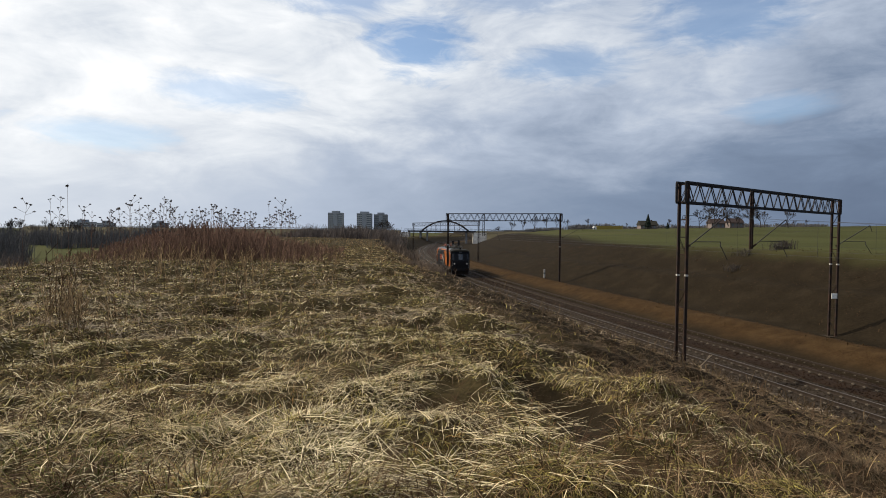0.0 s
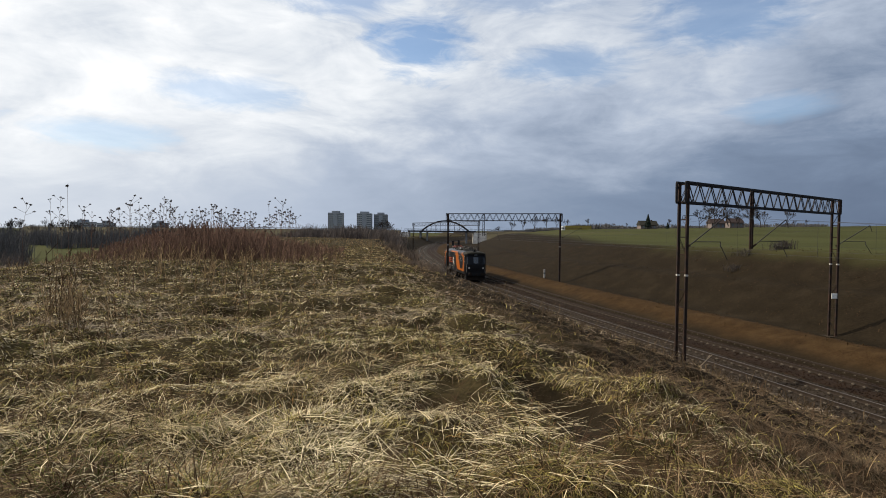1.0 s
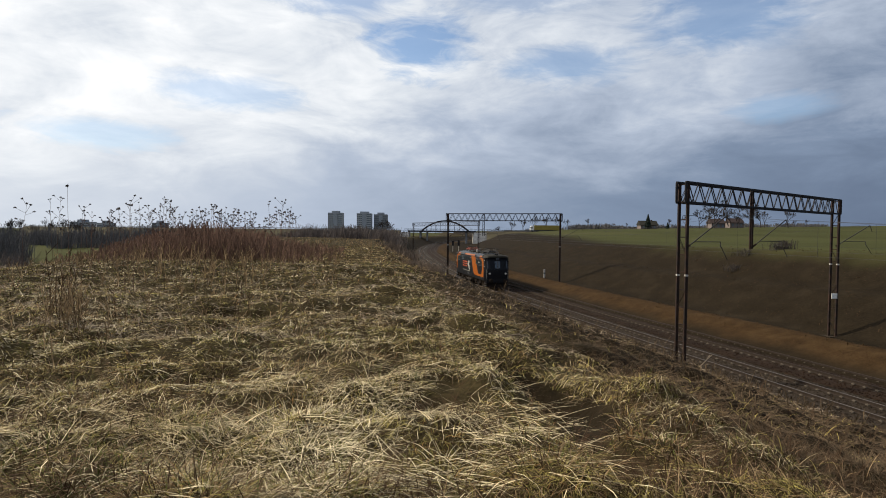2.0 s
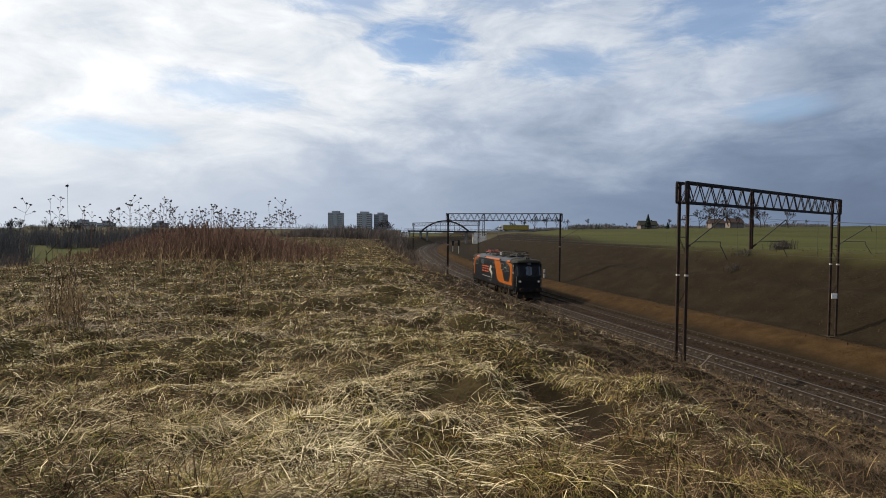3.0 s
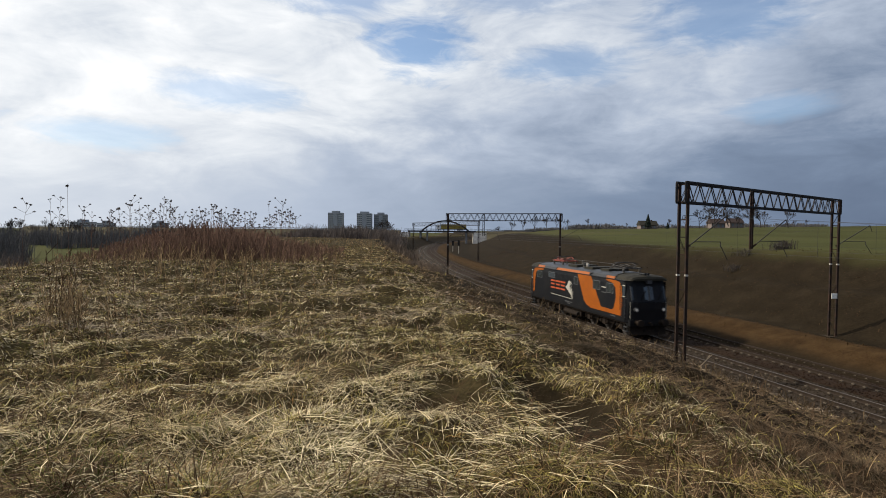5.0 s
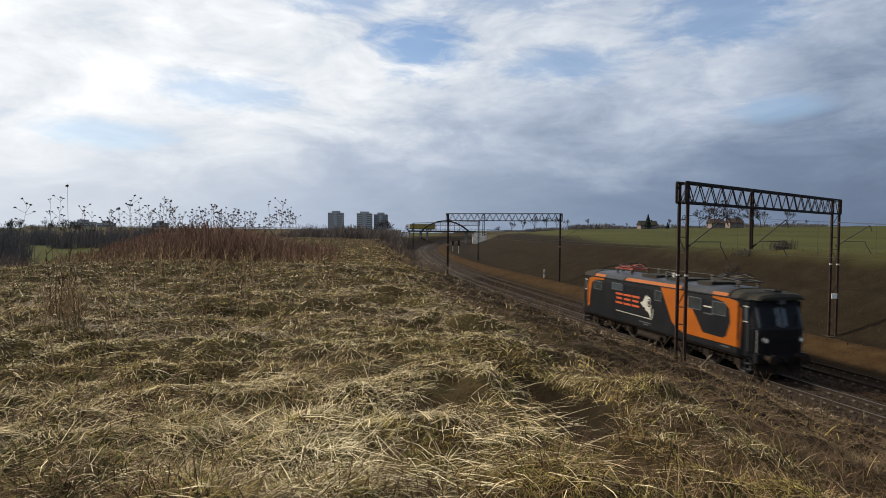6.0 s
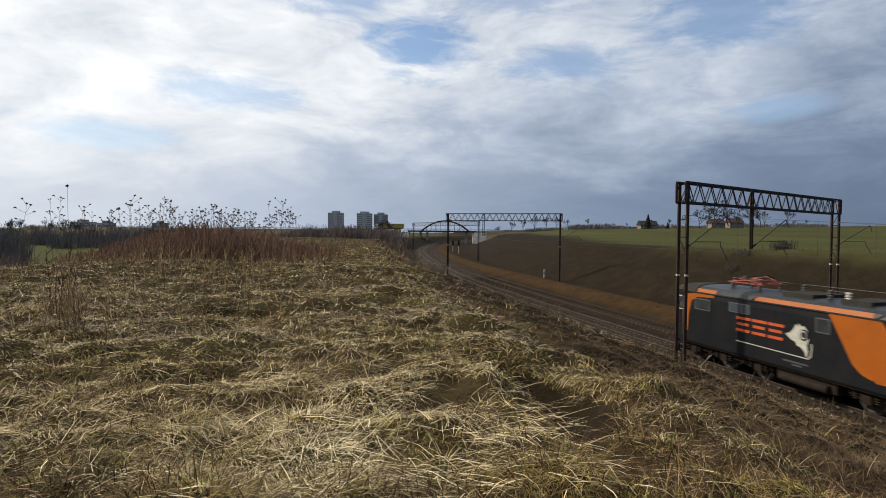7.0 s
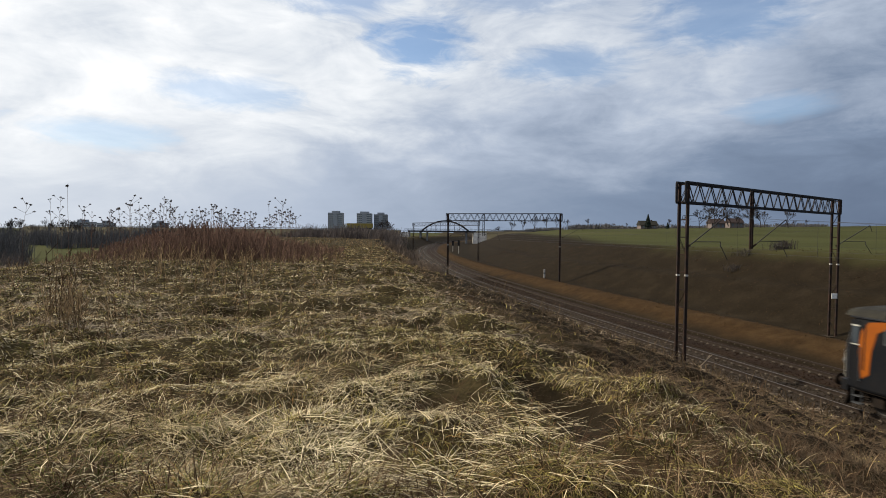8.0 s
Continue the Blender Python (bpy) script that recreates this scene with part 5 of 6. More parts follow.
def blades(name, x, y, length, width, az, rise, bend, mat, label, kind_of="grass", lift=0.0, twist=0.5, seed=0):
    """Many curved ribbons in one mesh: each leaves the ground at angle rise and bends by bend over its length."""
    rng = np.random.RandomState(seed + 77)
    n = len(x)
    z = height(x, y) + lift - 0.015
    seg = 3
    p = np.stack([x, y, z], -1)
    rows = []
    for k in range(seg + 1):
        f = k / seg
        half = width * 0.5 * (1 - 0.85 * f ** 1.5)
        sa = az + np.pi / 2
        tilt = twist * rng.uniform(-1, 1, n)
        s = np.stack([np.cos(sa) * np.cos(tilt), np.sin(sa) * np.cos(tilt), np.sin(tilt)], -1) * half[:, None]
        rows += [p - s, p + s]
        e = rise - bend * (k + 0.5) / seg
        step = (length / seg)[:, None]
        wob = az + 0.35 * rng.uniform(-1, 1, n) * f
        p = p + step * np.stack([np.cos(e) * np.cos(wob), np.cos(e) * np.sin(wob), np.sin(e)], -1)
        floor = height(p[:, 0], p[:, 1]) + 0.012 + lift * 0.4
        p[:, 2] = np.maximum(p[:, 2], floor)
    V = np.stack(rows, 1).reshape(-1, 3)
    b = (np.arange(n) * (2 * (seg + 1)))[:, None]
    F = np.concatenate([b + np.array([[2 * k, 2 * k + 1, 2 * k + 3, 2 * k + 2]]) for k in range(seg)], 0)
    me = bpy.data.meshes.new(name)
    me.vertices.add(len(V))
    me.vertices.foreach_set("co", V.ravel())
    me.loops.add(F.size)
    me.loops.foreach_set("vertex_index", F.ravel().astype(np.int32))
    me.polygons.add(len(F))
    me.polygons.foreach_set("loop_start", np.arange(0, F.size, 4, dtype=np.int32))
    me.update()
    me.materials.append(mat)
    return tagged(new(name, me), label, kind_of, kind="stuff")


def scatter(n, d0, d1, seed, spread=0.92):
    """Spots over the bank, denser close by."""
    rng = np.random.RandomState(seed)
    d = d0 * (d1 / d0) ** rng.uniform(0, 1, n)
    u = rng.uniform(-spread, spread, n)
    return u * d, d, rng


def grass_layer(name, n, d0, d1, seed, mat, label, patch_seed, patch_cut, len_rng, rise_rng, bend_rng, width=0.0042, zone="bank", lay=1.2, lift=0.0, edge_in=0.9):
    x, y, rng = scatter(n, d0, d1, seed)
    o, e = offset(x, y), bank_edge(y)
    j = 0.9 * wave_noise(x, y, 31, 2, 0.3)
    if zone == "bank":
        keep = (o < e + edge_in + 0.6 * (1 - smooth(6.0, 9.0, y)) + 0.6 * j) & (o > -46) & (hollow(x, y) < 0.28)
    else:
        keep = (o > e + 0.4 + j) & (o < np.interp(y, [34, 50], [-1.8, -3.2]) + 0.3 * j) & (hollow(x, y) < 0.28)
    pale = 0.75 * np.exp(-(((x + 0.9) / 1.3) ** 2 + ((y - 4.9) / 1.7) ** 2)) - 0.7 * np.exp(-(((x + 2.5) / 0.9) ** 2 + ((y - 3.3) / 0.9) ** 2)) - 0.55 * np.exp(-(((x - 0.7) / 0.8) ** 2 + ((y - 3.5) / 1.0) ** 2)) - 0.5 * np.exp(-(((x - 1.7) / 1.0) ** 2 + ((y - 4.2) / 2.2) ** 2))
    swell, bearing, mark = tussock(x, y)
    own = np.modf(mark * 7.31 + patch_seed * 0.173)[0] - 0.5
    # dark blades stay in the gaps too, as painted shade on the bank
    keep &= (swell > (0.22 + 0.30 * rng.uniform(0, 1, n)) * (1 - smooth(6, 15, np.hypot(x, y)))) | (np.hypot(x, y) > 30) | (mat is M_DARK_WEED)
    keep &= 0.7 * wave_noise(x, y, patch_seed, 3, 0.28) + 0.7 * own + (pale if mat is M_STRAW else 0) + rng.uniform(-0.55, 0.55, n) > patch_cut
    x, y, bearing = x[keep], y[keep], bearing[keep]
    m = len(x)
    d = np.hypot(x, y)
    # blades fall outwards from their tussock, or lie downhill in swirls
    az = np.where(rng.uniform(0, 1, m) < 0.6, bearing + 0.7 * lay * rng.normal(0, 1, m), 2.6 * wave_noise(x, y, 41, 2, 0.22) + 1.4 * wave_noise(x, y, 43, 2, 0.9) + lay * rng.normal(0, 1, m) - 0.5)
    length = rng.uniform(*len_rng, m) * (0.75 + 0.5 * rng.random_sample(m) ** 2)
    w = np.maximum(width * rng.uniform(0.7, 1.4, m), d * 0.00085)
    rise = np.radians(rng.uniform(*rise_rng, m))
    bend = np.radians(rng.uniform(*bend_rng, m))
    return blades(name, x, y, length, w, az, rise, bend, mat, label, lift=lift, seed=seed)


grass_layer("matted_grass", 175000, 2.1, 60, 1, M_YELLOW_GRASS, "matted yellow-olive winter grass on the bank", 51, -0.40, (0.06, 0.18), (15, 65), (50, 130), 0.0040)
grass_layer("straw_grass", 105000, 2.1, 55, 2, M_STRAW, "pale bleached straw lying over the bank", 53, 0.0, (0.08, 0.24), (2, 36), (10, 70), 0.0038, lift=0.02)
grass_layer("brown_grass", 80000, 2.1, 70, 3, M_BROWN_GRASS, "withered brown grass in tussocks on the bank", 57, -0.15, (0.12, 0.32), (20, 70), (40, 110), 0.0045, edge_in=1.6)
# dark blades stand in for the shade between the paler grass
grass_layer("dark_grass", 70000, 2.1, 60, 11, M_DARK_WEED, "dark stalks painting the shade deep in the grass of the bank", 58, -0.2, (0.12, 0.3), (15, 80), (20, 100), 0.005, edge_in=1.6)
grass_layer("green_grass", 45000, 2.1, 30, 4, M_GREEN_GRASS, "fresh green shoots between the dry grass", 59, 0.18, (0.07, 0.18), (35, 85), (10, 70), 0.0045)
grass_layer("straw_tangle", 6000, 2.0, 16, 8, M_STRAW, "long pale straw tangled on top of the grass", 67, 0.05, (0.2, 0.5), (0, 22), (5, 45), 0.0055, lay=0.6, lift=0.03)
grass_layer("russet_grass", 34000, 2.1, 40, 13, M_RUSSET, "russet patches of rotting grass on the bank", 74, 0.20, (0.06, 0.18), (10, 60), (20, 110), 0.0042)


def straw_sheaf(n, seed):
    """Long bleached straw combed one way down the near shoulder."""
    rng = np.random.RandomState(seed)
    x, y = rng.normal(-0.25, 0.75, n), rng.normal(4.0, 0.65, n)
    keep = (y > 2.6) & (wave_noise(x, y, 91, 2, 0.7) > rng.uniform(-0.7, 0.5, n))
    x, y = x[keep], y[keep]
    m = len(x)
    az = -0.75 + 0.5 * wave_noise(x, y, 93, 2, 0.35) + 0.38 * rng.normal(0, 1, m)
    return blades("straw_sheaf", x, y, rng.uniform(0.18, 0.45, m), rng.uniform(0.0035, 0.0055, m), az, np.radians(rng.uniform(4, 34, m)), np.radians(rng.uniform(5, 55, m)), M_STRAW, "long bleached straw combed over the shoulder of the bank", lift=0.04, seed=seed)


straw_sheaf(1500, 95)
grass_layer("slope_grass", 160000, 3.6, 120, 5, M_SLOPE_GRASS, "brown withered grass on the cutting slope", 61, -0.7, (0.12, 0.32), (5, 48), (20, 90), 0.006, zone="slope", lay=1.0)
grass_layer("slope_weeds", 26000, 3.6, 110, 6, M_DARK_WEED, "dark withered weeds on the cutting slope", 63, -0.2, (0.12, 0.36), (20, 80), (10, 90), zone="slope", lay=1.2)
grass_layer("slope_straw", 26000, 13, 95, 7, M_GREY_STRAW, "pale broken stalks lying on the cutting slope", 65, 0.35, (0.2, 0.5), (2, 25), (5, 50), 0.006, zone="slope", lay=1.3, lift=0.05)
grass_layer("slope_olive", 18000, 3.4, 60, 9, M_YELLOW_GRASS, "olive grass tufts on the cutting slope", 69, 0.30, (0.10, 0.28), (20, 75), (30, 100), 0.006, zone="slope", lay=1.0)
grass_layer("far_bank_grass", 40000, 24, 170, 12, M_BROWN_GRASS, "dull brown grass along the far end of the bank", 70, -0.6, (0.2, 0.5), (20, 80), (20, 90), 0.006, edge_in=3.0)


def far_grass(name, n, o0, o1, y0, y1, mat, label, seed, len_rng):
    """Rough herbage on the ridge, the track margin and the far slope."""
    rng = np.random.RandomState(seed)
    y = y0 * (y1 / y0) ** rng.uniform(0, 1, n)
    x = line_x(y) + rng.uniform(o0, o1, n) * np.sqrt(1 + line_slope(y) ** 2)
    keep = wave_noise(x, y, seed, 3, 0.2) > rng.uniform(-1.0, 0.5, n)
    x, y = x[keep], y[keep]
    m = len(x)
    d = np.hypot(x, y)
    return blades(name, x, y, rng.uniform(*len_rng, m), np.maximum(0.006, d * 0.0009), rng.uniform(0, 6.28, m), np.radians(rng.uniform(30, 85, m)), np.radians(rng.uniform(10, 90, m)), mat, label, seed=seed)


far_grass("ridge_grass", 9000, 6.2, 10.2, 18, 150, M_RUST_GRASS, "short rusty grass on the earth ridge", 71, (0.05, 0.13))
far_grass("far_slope_weeds", 9000, 10.0, 30.0, 22, 160, M_DARK_WEED, "dark withered weeds on the far cutting slope", 73, (0.08, 0.22))


def grass_around(name, n, radius, mat, label, seed, len_rng):
    """The same turf beside and behind the viewpoint."""
    rng = np.random.RandomState(seed)
    r, a = 1.0 + radius * rng.uniform(0, 1, n) ** 0.6, rng.uniform(0, 2 * np.pi, n)
    x, y = r * np.cos(a), r * np.sin(a)
    o, e = offset(x, y), bank_edge(y)
    keep = ((y < 2.3) | (np.abs(x) > 0.90 * y)) & (o < e + 8.0)
    x, y = x[keep], y[keep]
    m = len(x)
    return blades(name, x, y, rng.uniform(*len_rng, m), rng.uniform(0.004, 0.007, m), rng.uniform(0, 6.28, m), np.radians(rng.uniform(10, 60, m)), np.radians(rng.uniform(30, 110, m)), mat, label, seed=seed)


grass_around("bank_turf", 16000, 13.0, M_YELLOW_GRASS, "olive winter turf on top of the bank", 81, (0.08, 0.22))
grass_around("bank_straw", 13000, 13.0, M_STRAW, "bleached straw on top of the bank", 83, (0.1, 0.3))
grass_around("bank_brown_grass", 13000, 13.0, M_BROWN_GRASS, "withered brown grass on top of the bank", 85, (0.1, 0.28))


# thicket of last year's stalks
def stalks(name, spots, seed, mat, label, r=0.005):
    rng = random.Random(seed)
    bm_v, bm_f = [], []
    for (x, y, h), z in zip(spots, drop_heights(spots) - 0.03):
        lean = Vector((rng.gauss(0, 0.20), rng.gauss(0, 0.20), 1))
        p0 = Vector((x, y, z))
        p1 = p0 + lean * h * 0.55
        p2 = p1 + Vector((lean.x + rng.gauss(0, 0.12), lean.y + rng.gauss(0, 0.12), 1)) * h * 0.45
        rr = max(r, 0.0006 * math.hypot(x, y)) * rng.uniform(0.7, 1.3)
        segs = [(p0, p1, rr), (p1, p2, rr * 0.7)]
        for _ in range(rng.randint(2, 5)):
            f = rng.uniform(0.35, 0.95)
            b = p0.lerp(p2, f)
            segs.append((b, b + Vector((rng.uniform(-0.16, 0.16), rng.uniform(-0.16, 0.16), rng.uniform(0.06, 0.25))), rr * 0.6))
        for a, b, w in segs:
            i = len(bm_v)
            for q in (a, b):
                bm_v += [(q.x - w, q.y, q.z), (q.x + w * 0.5, q.y - w * 0.87, q.z), (q.x + w * 0.5, q.y + w * 0.87, q.z)]
            bm_f += [(i, i + 1, i + 4, i + 3), (i + 1, i + 2, i + 5, i + 4), (i + 2, i, i + 3, i + 5)]
    me = bpy.data.meshes.new(name)
    me.from_pydata(bm_v, [], bm_f)
    me.materials.append(mat)
    return tagged(new(name, me), label, "weeds", kind="stuff")


def by_view(px0, px1, d0, d1, n, h0, h1, seed):
    rng = random.Random(seed)
    out = []
    for _ in range(n):
        px, d = rng.uniform(px0, px1), rng.uniform(d0, d1)
        out.append(((px - 784) / 1040 * d, d, rng.uniform(h0, h1)))
    return out


def thicket_spots(n, mid, wide, d0, d1, h0, h1, seed):
    """Stems thinning out towards the thicket's edge."""
    rng = random.Random(seed)
    out = []
    while len(out) < n:
        px, d = rng.gauss(mid, wide), d0 + (d1 - d0) * rng.random() ** 0.7
        if -20 < px < 610:
            fall = math.exp(-((px - mid) / (wide * 1.6)) ** 2)
            swell = 1 + 0.22 * math.sin(px * 0.071) * math.sin(px * 0.023 + d * 0.4)
            out.append(((px - 784) / 1040 * d, d, rng.uniform(h0, h1) * (0.2 + 0.8 * fall) * swell))
    return out


stalks("weed_thicket", thicket_spots(5200, 370, 100, 26, 42, 0.4, 1.75, 1), 1, M_RED_WEED, "dense reddish-brown thicket of last year's stalks")
stalks("grey_stalks", thicket_spots(420, 340, 150, 14, 34, 0.25, 0.95, 2), 2, M_BROWN_GRASS, "pale dead stalks among the reddish thicket")
stalks("scattered_stalks", by_view(0, 620, 6.0, 16.0, 90, 0.12, 0.38, 3), 3, M_BROWN_GRASS, "thin dead stalks scattered over the bank")
grass_layer("broken_stalks", 34000, 7.5, 24, 10, M_GREY_STRAW, "grey-pale broken stalks lying in a tangle before the thicket", 68, 0.25, (0.15, 0.42), (0, 30), (5, 40), 0.006, lay=1.6, lift=0.06)
stalks("slope_stalks", [(x, y, h) for x, y, h in by_view(850, 1560, 9.0, 40.0, 260, 0.12, 0.4, 4) if bank_edge(y) + 2.5 < offset(x, y) < -3.0], 4, M_SLOPE_GRASS, "thin dry stalks on the cutting slope")


def head_mesh(seed):
    """A ragged seed head: a small ball pulled into uneven spikes."""
    rng = random.Random(seed)
    bm = bmesh.new()
    bmesh.ops.create_icosphere(bm, subdivisions=2, radius=0.030)
    for v in bm.verts:
        v.co *= rng.choice((0.4, 0.6, 1.0, 1.7)) * rng.uniform(0.8, 1.2)
        v.co.z = v.co.z * 0.8 + 0.01
    return mesh_of("seed_head", bm, M_SEED_HEAD)


HEAD_MESHES = [head_mesh(i) for i in range(4)]


def dry_weed(px, d, h, seed, label, heads=6, mat=None, seeds=True):
    """One tall dead plant: stem, side shoots, seed heads."""
    rng = random.Random(seed)
    x = (px - 784) / 1040 * d
    t = thing("dry_weed", label, "weed", pose(x, d, clear_height(x, d)), group="tall dead weeds")
    r = max(0.005, 0.00032 * d)
    bm = bmesh.new()
    pts = [Vector((0, 0, -0.05))]
    drift = Vector((rng.gauss(0, 0.07), rng.gauss(0, 0.05), 0))
    for k in range(5):
        pts.append(pts[-1] + Vector((0, 0, h / 5)) + drift * (h / 5) + Vector((rng.gauss(0, 0.02), rng.gauss(0, 0.02), 0)))
    for k, (a, b) in enumerate(zip(pts, pts[1:])):
        bar(bm, a, b, r * 2 * (1 - 0.13 * k), sides=5)
    stem = part("stem", bm, mat or M_RED_WEED, t)
    ends = [pts[-1]]
    for k in range(heads):
        f = rng.uniform(0.62, 0.98)
        i = min(int(f * 5), 4)
        p = pts[i].lerp(pts[i + 1], f * 5 - i)
        q = p + Vector((rng.uniform(-0.28, 0.28), rng.uniform(-0.2, 0.2), rng.uniform(0.08, 0.30))) * min(1, h / 1.6)
        bm = bmesh.new()
        bar(bm, p, q, r * 1.1, sides=4)
        part("side_shoot", bm, mat or M_RED_WEED, stem)
        ends.append(q)
    for q in (ends if seeds else []):
        ob = new("seed_head", HEAD_MESHES[rng.randrange(4)])
        ob.parent, ob.location = t, q
        ob.rotation_euler = (rng.uniform(-0.4, 0.4), rng.uniform(-0.4, 0.4), rng.uniform(0, 6))
    return t


k = 0
for px, top in ((38, 372), (93, 345), (97, 352), (142, 370), (184, 374), (228, 372), (252, 364), (258, 372), (279, 358), (286, 366), (296, 362), (306, 372), (318, 378), (342, 384), (362, 380), (375, 373),
                (393, 370), (408, 382), (424, 380), (441, 377), (452, 382), (466, 384), (486, 366), (497, 364), (505, 366), (478, 386), (521, 384)):
    d = 20.0 + 14.0 * ((k * 0.618) % 1)
    h = 1.5 + (410 - top) / 1040 * d
    dry_weed(px, d, h, 100 + k, "tall dead weed with dark seed heads above the thicket", 5 + k % 4)
    k += 1
rw = random.Random(12)
for _ in range(60):
    px, top = rw.uniform(150, 530), rw.uniform(372, 404)
    d = rw.uniform(22, 38)
    dry_weed(px, d, 1.5 + (410 - top) / 1040 * d, 400 + k, "thin dead weed with small seed heads in the thicket", rw.randint(3, 6))
    k += 1
for px, d, h in ((128, 12.0, 2.40), (112, 12.5, 1.5), (236, 13.0, 1.95), (222, 13.0, 1.9)):
    dry_weed(px, d, h, 200 + k, "bare upright dead stalk above the thicket", 0)
    k += 1
for px, d, h in ((96, 8.2, 1.05), (108, 8.0, 0.95), (118, 8.3, 1.1), (130, 8.1, 0.85), (88, 8.4, 0.9), (104, 7.9, 0.7), (414, 9.4, 0.85), (424, 9.6, 0.7), (434, 9.5, 0.55), (520, 8.0, 0.4), (205, 8.8, 0.6), (548, 9.2, 0.5), (800, 11.0, 0.5), (690, 15.0, 0.5)):
    dry_weed(px, d, h, 300 + k, "dark dead weed standing in the grass of the bank", 4, M_DARK_WEED, False)
    k += 1
stalks("weed_clump", by_view(78, 145, 7.7, 8.8, 34, 0.25, 0.7, 9), 9, M_BROWN_GRASS, "dark tangled clump of dead weeds on the bank", 0.004)


def fallen_branch(p, q, r, label):
    bm = bmesh.new()
    p, q = Vector(p), Vector(q)
    m = p.lerp(q, 0.5) + Vector((0.03, 0, 0.04))
    bar(bm, p, m, r * 2, sides=6)
    bar(bm, m, q, r * 1.5, sides=6)
    bar(bm, m, m + (q - p) * 0.25 + Vector((0.08, 0.05, 0.12)), r, sides=5)
    ob = new("dead_branch", mesh_of("dead_branch", bm, M_GREY_STRAW))
    return tagged(ob, label, "branch")


def on_ground(px, d, lift=0.0):
    x = (px - 784) / 1040 * d
    return Vector((x, d, clear_height(x, d) + lift))


fallen_branch(on_ground(1236, 24.0, 0.0), on_ground(1264, 24.4, 0.85), 0.025, "pale broken branch leaning on the cutting slope")
fallen_branch(on_ground(890, 7.4, 0.04), on_ground(940, 7.6, 0.12), 0.007, "pale dead stalk lying on the bank")


# ---- sleepers, fastenings, loose ballast ----
def sleeper_mesh():
    bm = bmesh.new()
    rings = []
    for y, w, h in ((-1.3, 0.12, 0.0), (-0.75, 0.13, 0.02), (-0.4, 0.11, -0.02), (0.4, 0.11, -0.02), (0.75, 0.13, 0.02), (1.3, 0.12, 0.0)):
        rings.append([Vector((p, y, q)) for p, q in ((-w - 0.03, -0.22), (w + 0.03, -0.22), (w, -0.02 + h), (-w, -0.02 + h))])
    loft(bm, rings)
    return mesh_of("sleeper", bm, M_SLEEPER)


def fastening_mesh():
    bm = bmesh.new()
    for s in (-1, 1):
        box(bm, -0.07, 0.07, s * 0.11 - 0.045, s * 0.11 + 0.045, 0.0, 0.045)
        bar(bm, (0, s * 0.12, 0.04), (0, s * 0.12, 0.085), 0.04, sides=6)
    return mesh_of("fastening", bm, M_CLIP)


def lay_sleepers(track, off, y0, y1, sink):
    me, fm = sleeper_mesh(), fastening_mesh()
    for y in line_stations(y0, y1, 0.6):
        c = on_line(y, off, -0.165 + sink)
        along, side = heading(y)
        a = math.degrees(math.atan2(side.y, side.x)) - 90
        s = new("sleeper", me)
        s.parent = track
        s.matrix_basis = pose(c.x, c.y, c.z, 0, 0, a + random.uniform(-0.8, 0.8))
        for o in (-0.7535, 0.7535):
            f = new("fastening", fm)
            f.parent = s
            f.location = (0, -o, 0.002)


lay_sleepers(TRACK_A, 0.0, 14, 150, 0.0)
lay_sleepers(TRACK_B, 4.1, 18, 150, -0.012)


def loose_ballast(name, off, n, half, mat, label, seed, y0, y1):
    """Angular stones over the bed: squashed, turned octahedra."""
    rng = np.random.RandomState(seed)
    y = y0 * (y1 / y0) ** rng.uniform(0, 1, n)
    o = rng.uniform(-half, half, n)
    keep = np.abs(np.abs(o) - 0.7535) > 0.10
    y, o = y[keep], o[keep]
    n = len(y)
    sl = line_slope(y)
    nn = np.sqrt(1 + sl ** 2)
    x = line_x(y) + (o + off) / nn
    yy = y - (o + off) * sl / nn
    top = np.interp(np.abs(o), [0, 0.62, 1.55, 2.0, 2.5], [-0.192, -0.192, -0.187, -0.24, -0.85])
    z = top + rng.uniform(-0.01, 0.02, n)
    r = rng.uniform(0.022, 0.05, n) * np.maximum(1, y / 45)
    base = np.array([(1, 0, 0), (-1, 0, 0), (0, 1, 0), (0, -1, 0), (0, 0, 1), (0, 0, -1)], float)
    V = base[None] * rng.uniform(0.6, 1.3, (n, 6, 1))
    a = rng.uniform(0, 6.28, n)
    c, s = np.cos(a)[:, None], np.sin(a)[:, None]
    R = np.stack([V[..., 0] * c - V[..., 1] * s, V[..., 0] * s + V[..., 1] * c, V[..., 2] * 0.8], -1) * r[:, None, None]
    V = (R + np.stack([x, yy, z], -1)[:, None]).reshape(-1, 3)
    tri = np.array([(4, 0, 2), (4, 2, 1), (4, 1, 3), (4, 3, 0), (5, 2, 0), (5, 1, 2), (5, 3, 1), (5, 0, 3)])
    F = (np.arange(n)[:, None, None] * 6 + tri[None]).reshape(-1, 3)
    me = bpy.data.meshes.new(name)
    me.vertices.add(len(V))
    me.vertices.foreach_set("co", V.ravel())
    me.loops.add(F.size)
    me.loops.foreach_set("vertex_index", F.ravel().astype(np.int32))
    me.polygons.add(len(F))
    me.polygons.foreach_set("loop_start", np.arange(0, F.size, 3, dtype=np.int32))
    me.update()
    me.materials.append(mat)
    return tagged(new(name, me), label, "ballast", kind="stuff")


loose_ballast("loose_ballast", 0.0, 22000, 2.3, M_BALLAST, "loose angular grey-brown ballast stones", 1, 14, 90)
loose_ballast("rusty_ballast", 4.1, 11000, 2.2, M_BALLAST_RUST, "loose rust-stained ballast stones", 2, 16, 90)


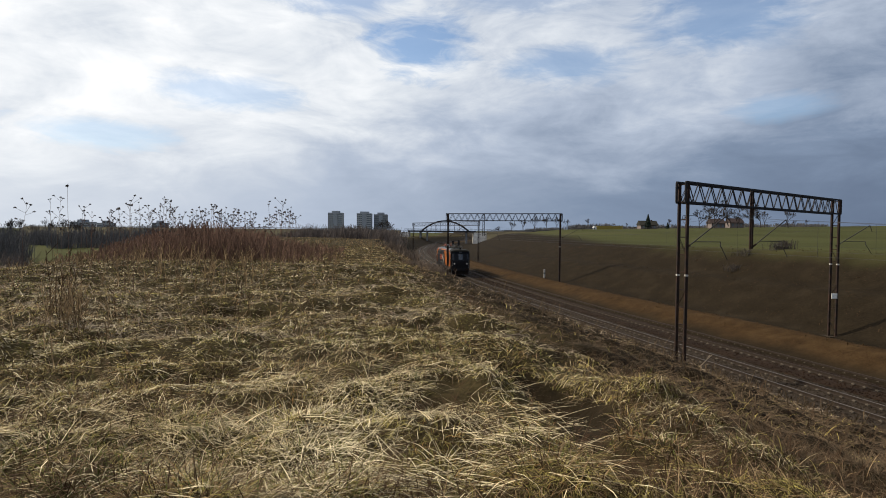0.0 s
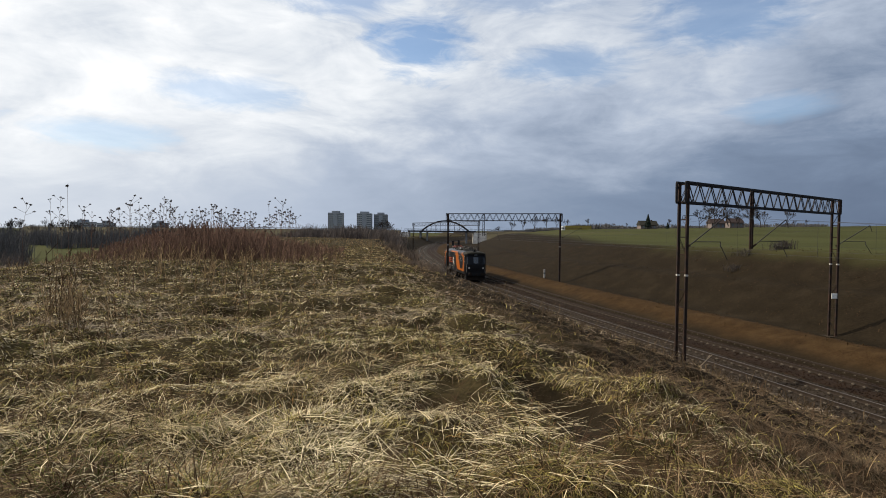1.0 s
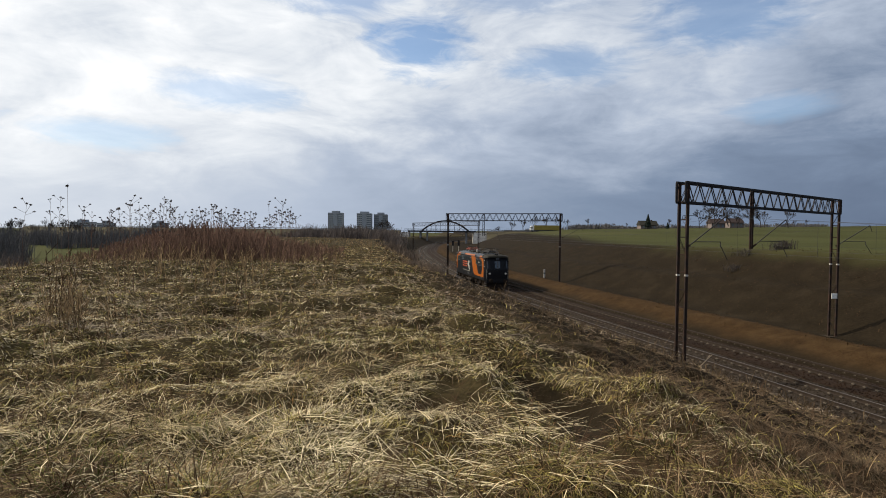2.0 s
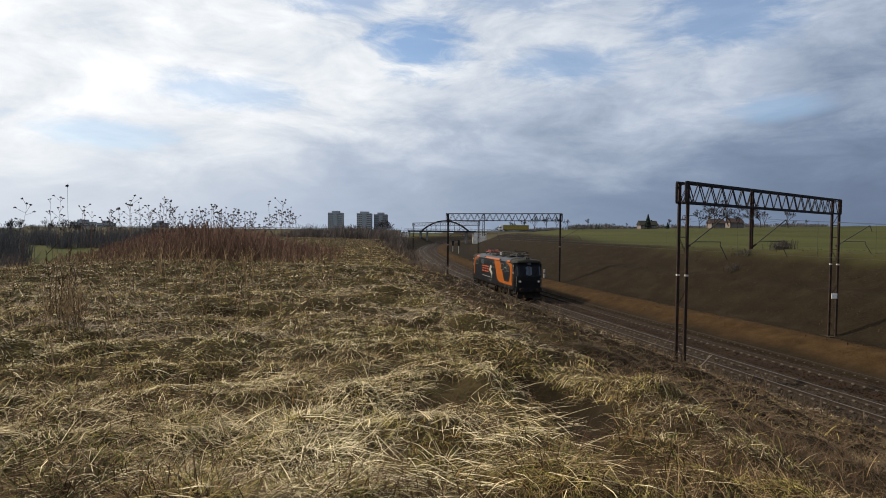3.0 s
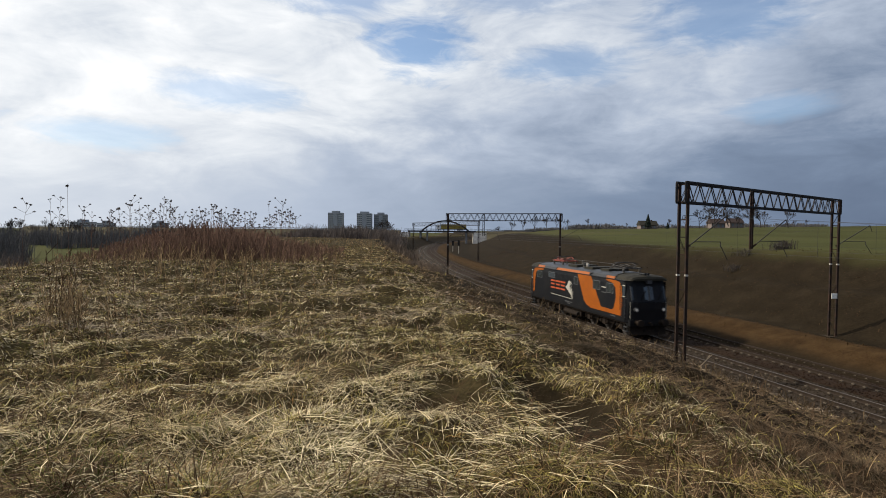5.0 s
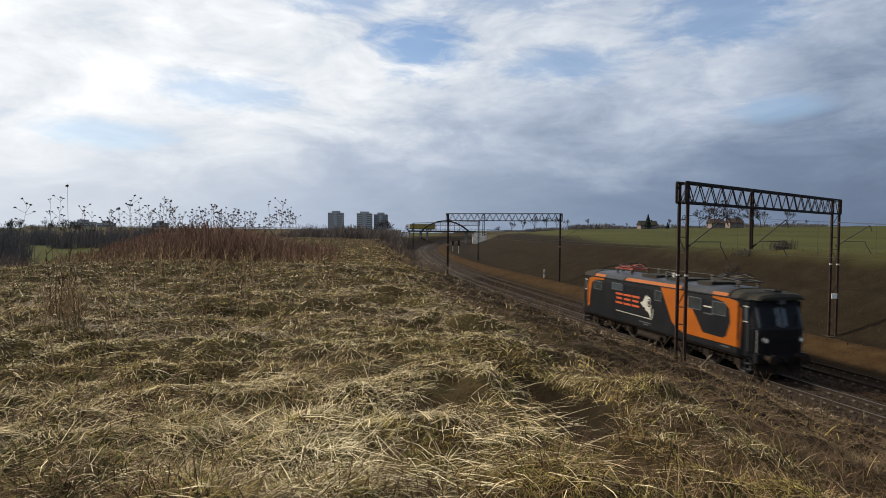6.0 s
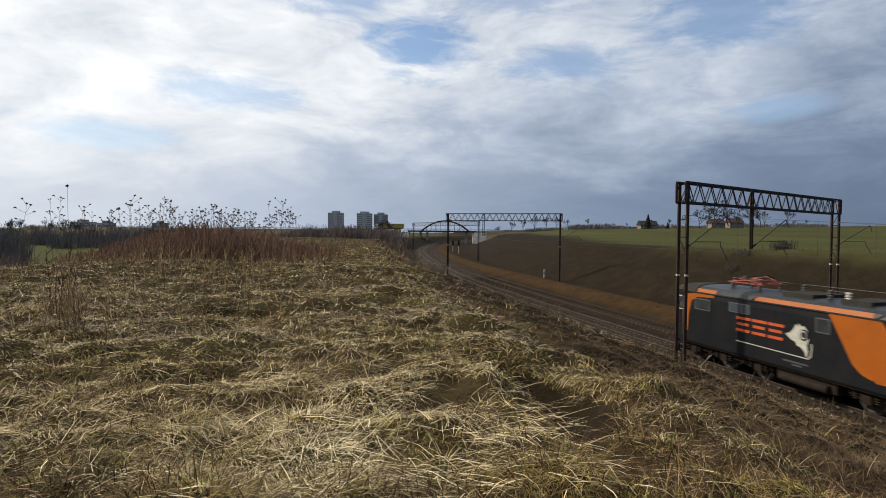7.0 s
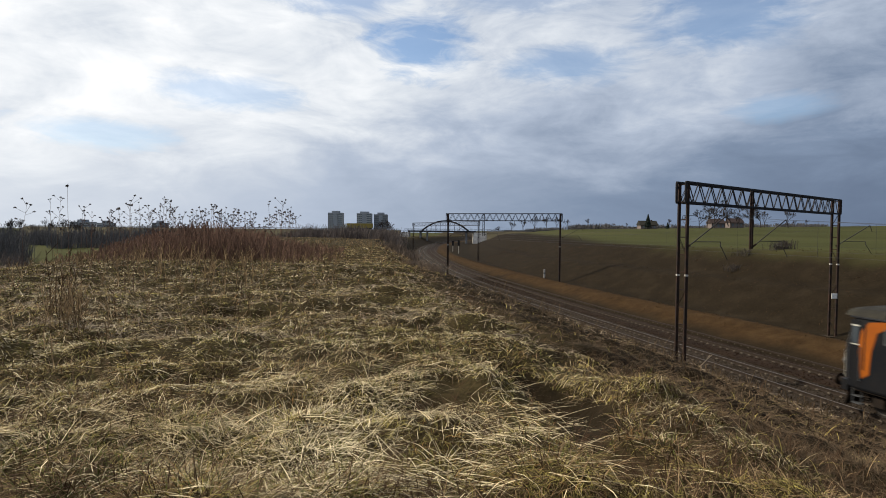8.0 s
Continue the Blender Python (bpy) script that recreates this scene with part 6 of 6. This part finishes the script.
# ---- lineside markers and signal ----
def marker_post(x, y, h, label):
    t = thing("marker_post", label, "marker post", pose(x, y, clear_height(x, y)))
    bm = bmesh.new()
    box(bm, -0.12, 0.12, -0.07, 0.07, -0.3, h)
    bevelled(bm, 0.02, 1)
    part("post", bm, M_INSUL, t)
    bm = bmesh.new()
    box(bm, -0.13, 0.13, -0.08, 0.08, h * 0.45, h * 0.6)
    part("number_bar", bm, M_NOSE, t, "dark bar where the number stands")


marker_post(16.1, 93.0, 1.35, "white concrete distance post beside the earth ridge")


def signal(x, y, h):
    t = thing("railway_signal", "white-masted colour light signal beside the far track", "signal", pose(x, y, clear_height(x, y)))
    bm = bmesh.new()
    bar(bm, (0, 0, -0.3), (0, 0, h), 0.16, sides=8)
    part("mast", bm, M_INSUL, t, "white painted signal mast")
    bm = bmesh.new()
    box(bm, -0.35, 0.35, -0.4, -0.1, h - 1.6, h + 0.2)
    bevelled(bm, 0.05, 1)
    part("signal_head", bm, M_NOSE, t, "black signal head")


signal(5.2, 196.0, 4.2)
signal(3.6, 215.0, 3.8)


# ---- what moves ----
LOCO_HALF = 8.75
# the rear end's place on the line over time
REAR_T = [0.0, 1.5, 3.5, 4.5, 6.0, 6.5, 7.0, 8.0]
REAR_Y = [108.05, 92.5, 71.0, 60.5, 44.6, 38.8, 33.6, 23.4]


def loco_rows():
    """The chord of the body on the line, every half second."""
    ys = np.linspace(-60, 200, 6000)
    s = np.concatenate([[0], np.cumsum(np.hypot(np.diff(line_x(ys)), np.diff(ys)))])
    rows, run = [], []
    for k in range(17):
        t = k * 0.5
        s_rear = np.interp(float(np.interp(t, REAR_T, REAR_Y)), ys, s)
        yr, yf = np.interp(s_rear, s, ys), np.interp(s_rear - 2 * LOCO_HALF, s, ys)
        r, f = on_line(yr), on_line(yf)
        c, d = (r + f) / 2, (f - r)
        rows.append((t, pose(c.x, c.y, 0.0, 0, 0, math.degrees(math.atan2(d.y, d.x)))))
        run.append((t, s_rear))
    return rows, run


def motions():
    rows, run = loco_rows()
    walk(LOCO, rows)
    # wheels roll with the way gone; rows every second frame
    ts, ss = [t for t, _ in run], [v for _, v in run]
    for ws in WHEELSETS:
        x, y, z = ws.location
        turns = []
        for k in range(121):
            t = k / 15.0
            gone = ss[0] - float(np.interp(t, ts, ss))
            turns.append((t, pose(x, y, z, 0, math.degrees(gone / 0.61), 0)))
        walk(ws, turns)
    walk(LORRY, [(t, LORRY_START @ pose(-19.6 * t, 0, 0)) for t in (0.0, 2.0, 4.0, 6.0, 8.0)])


motions()
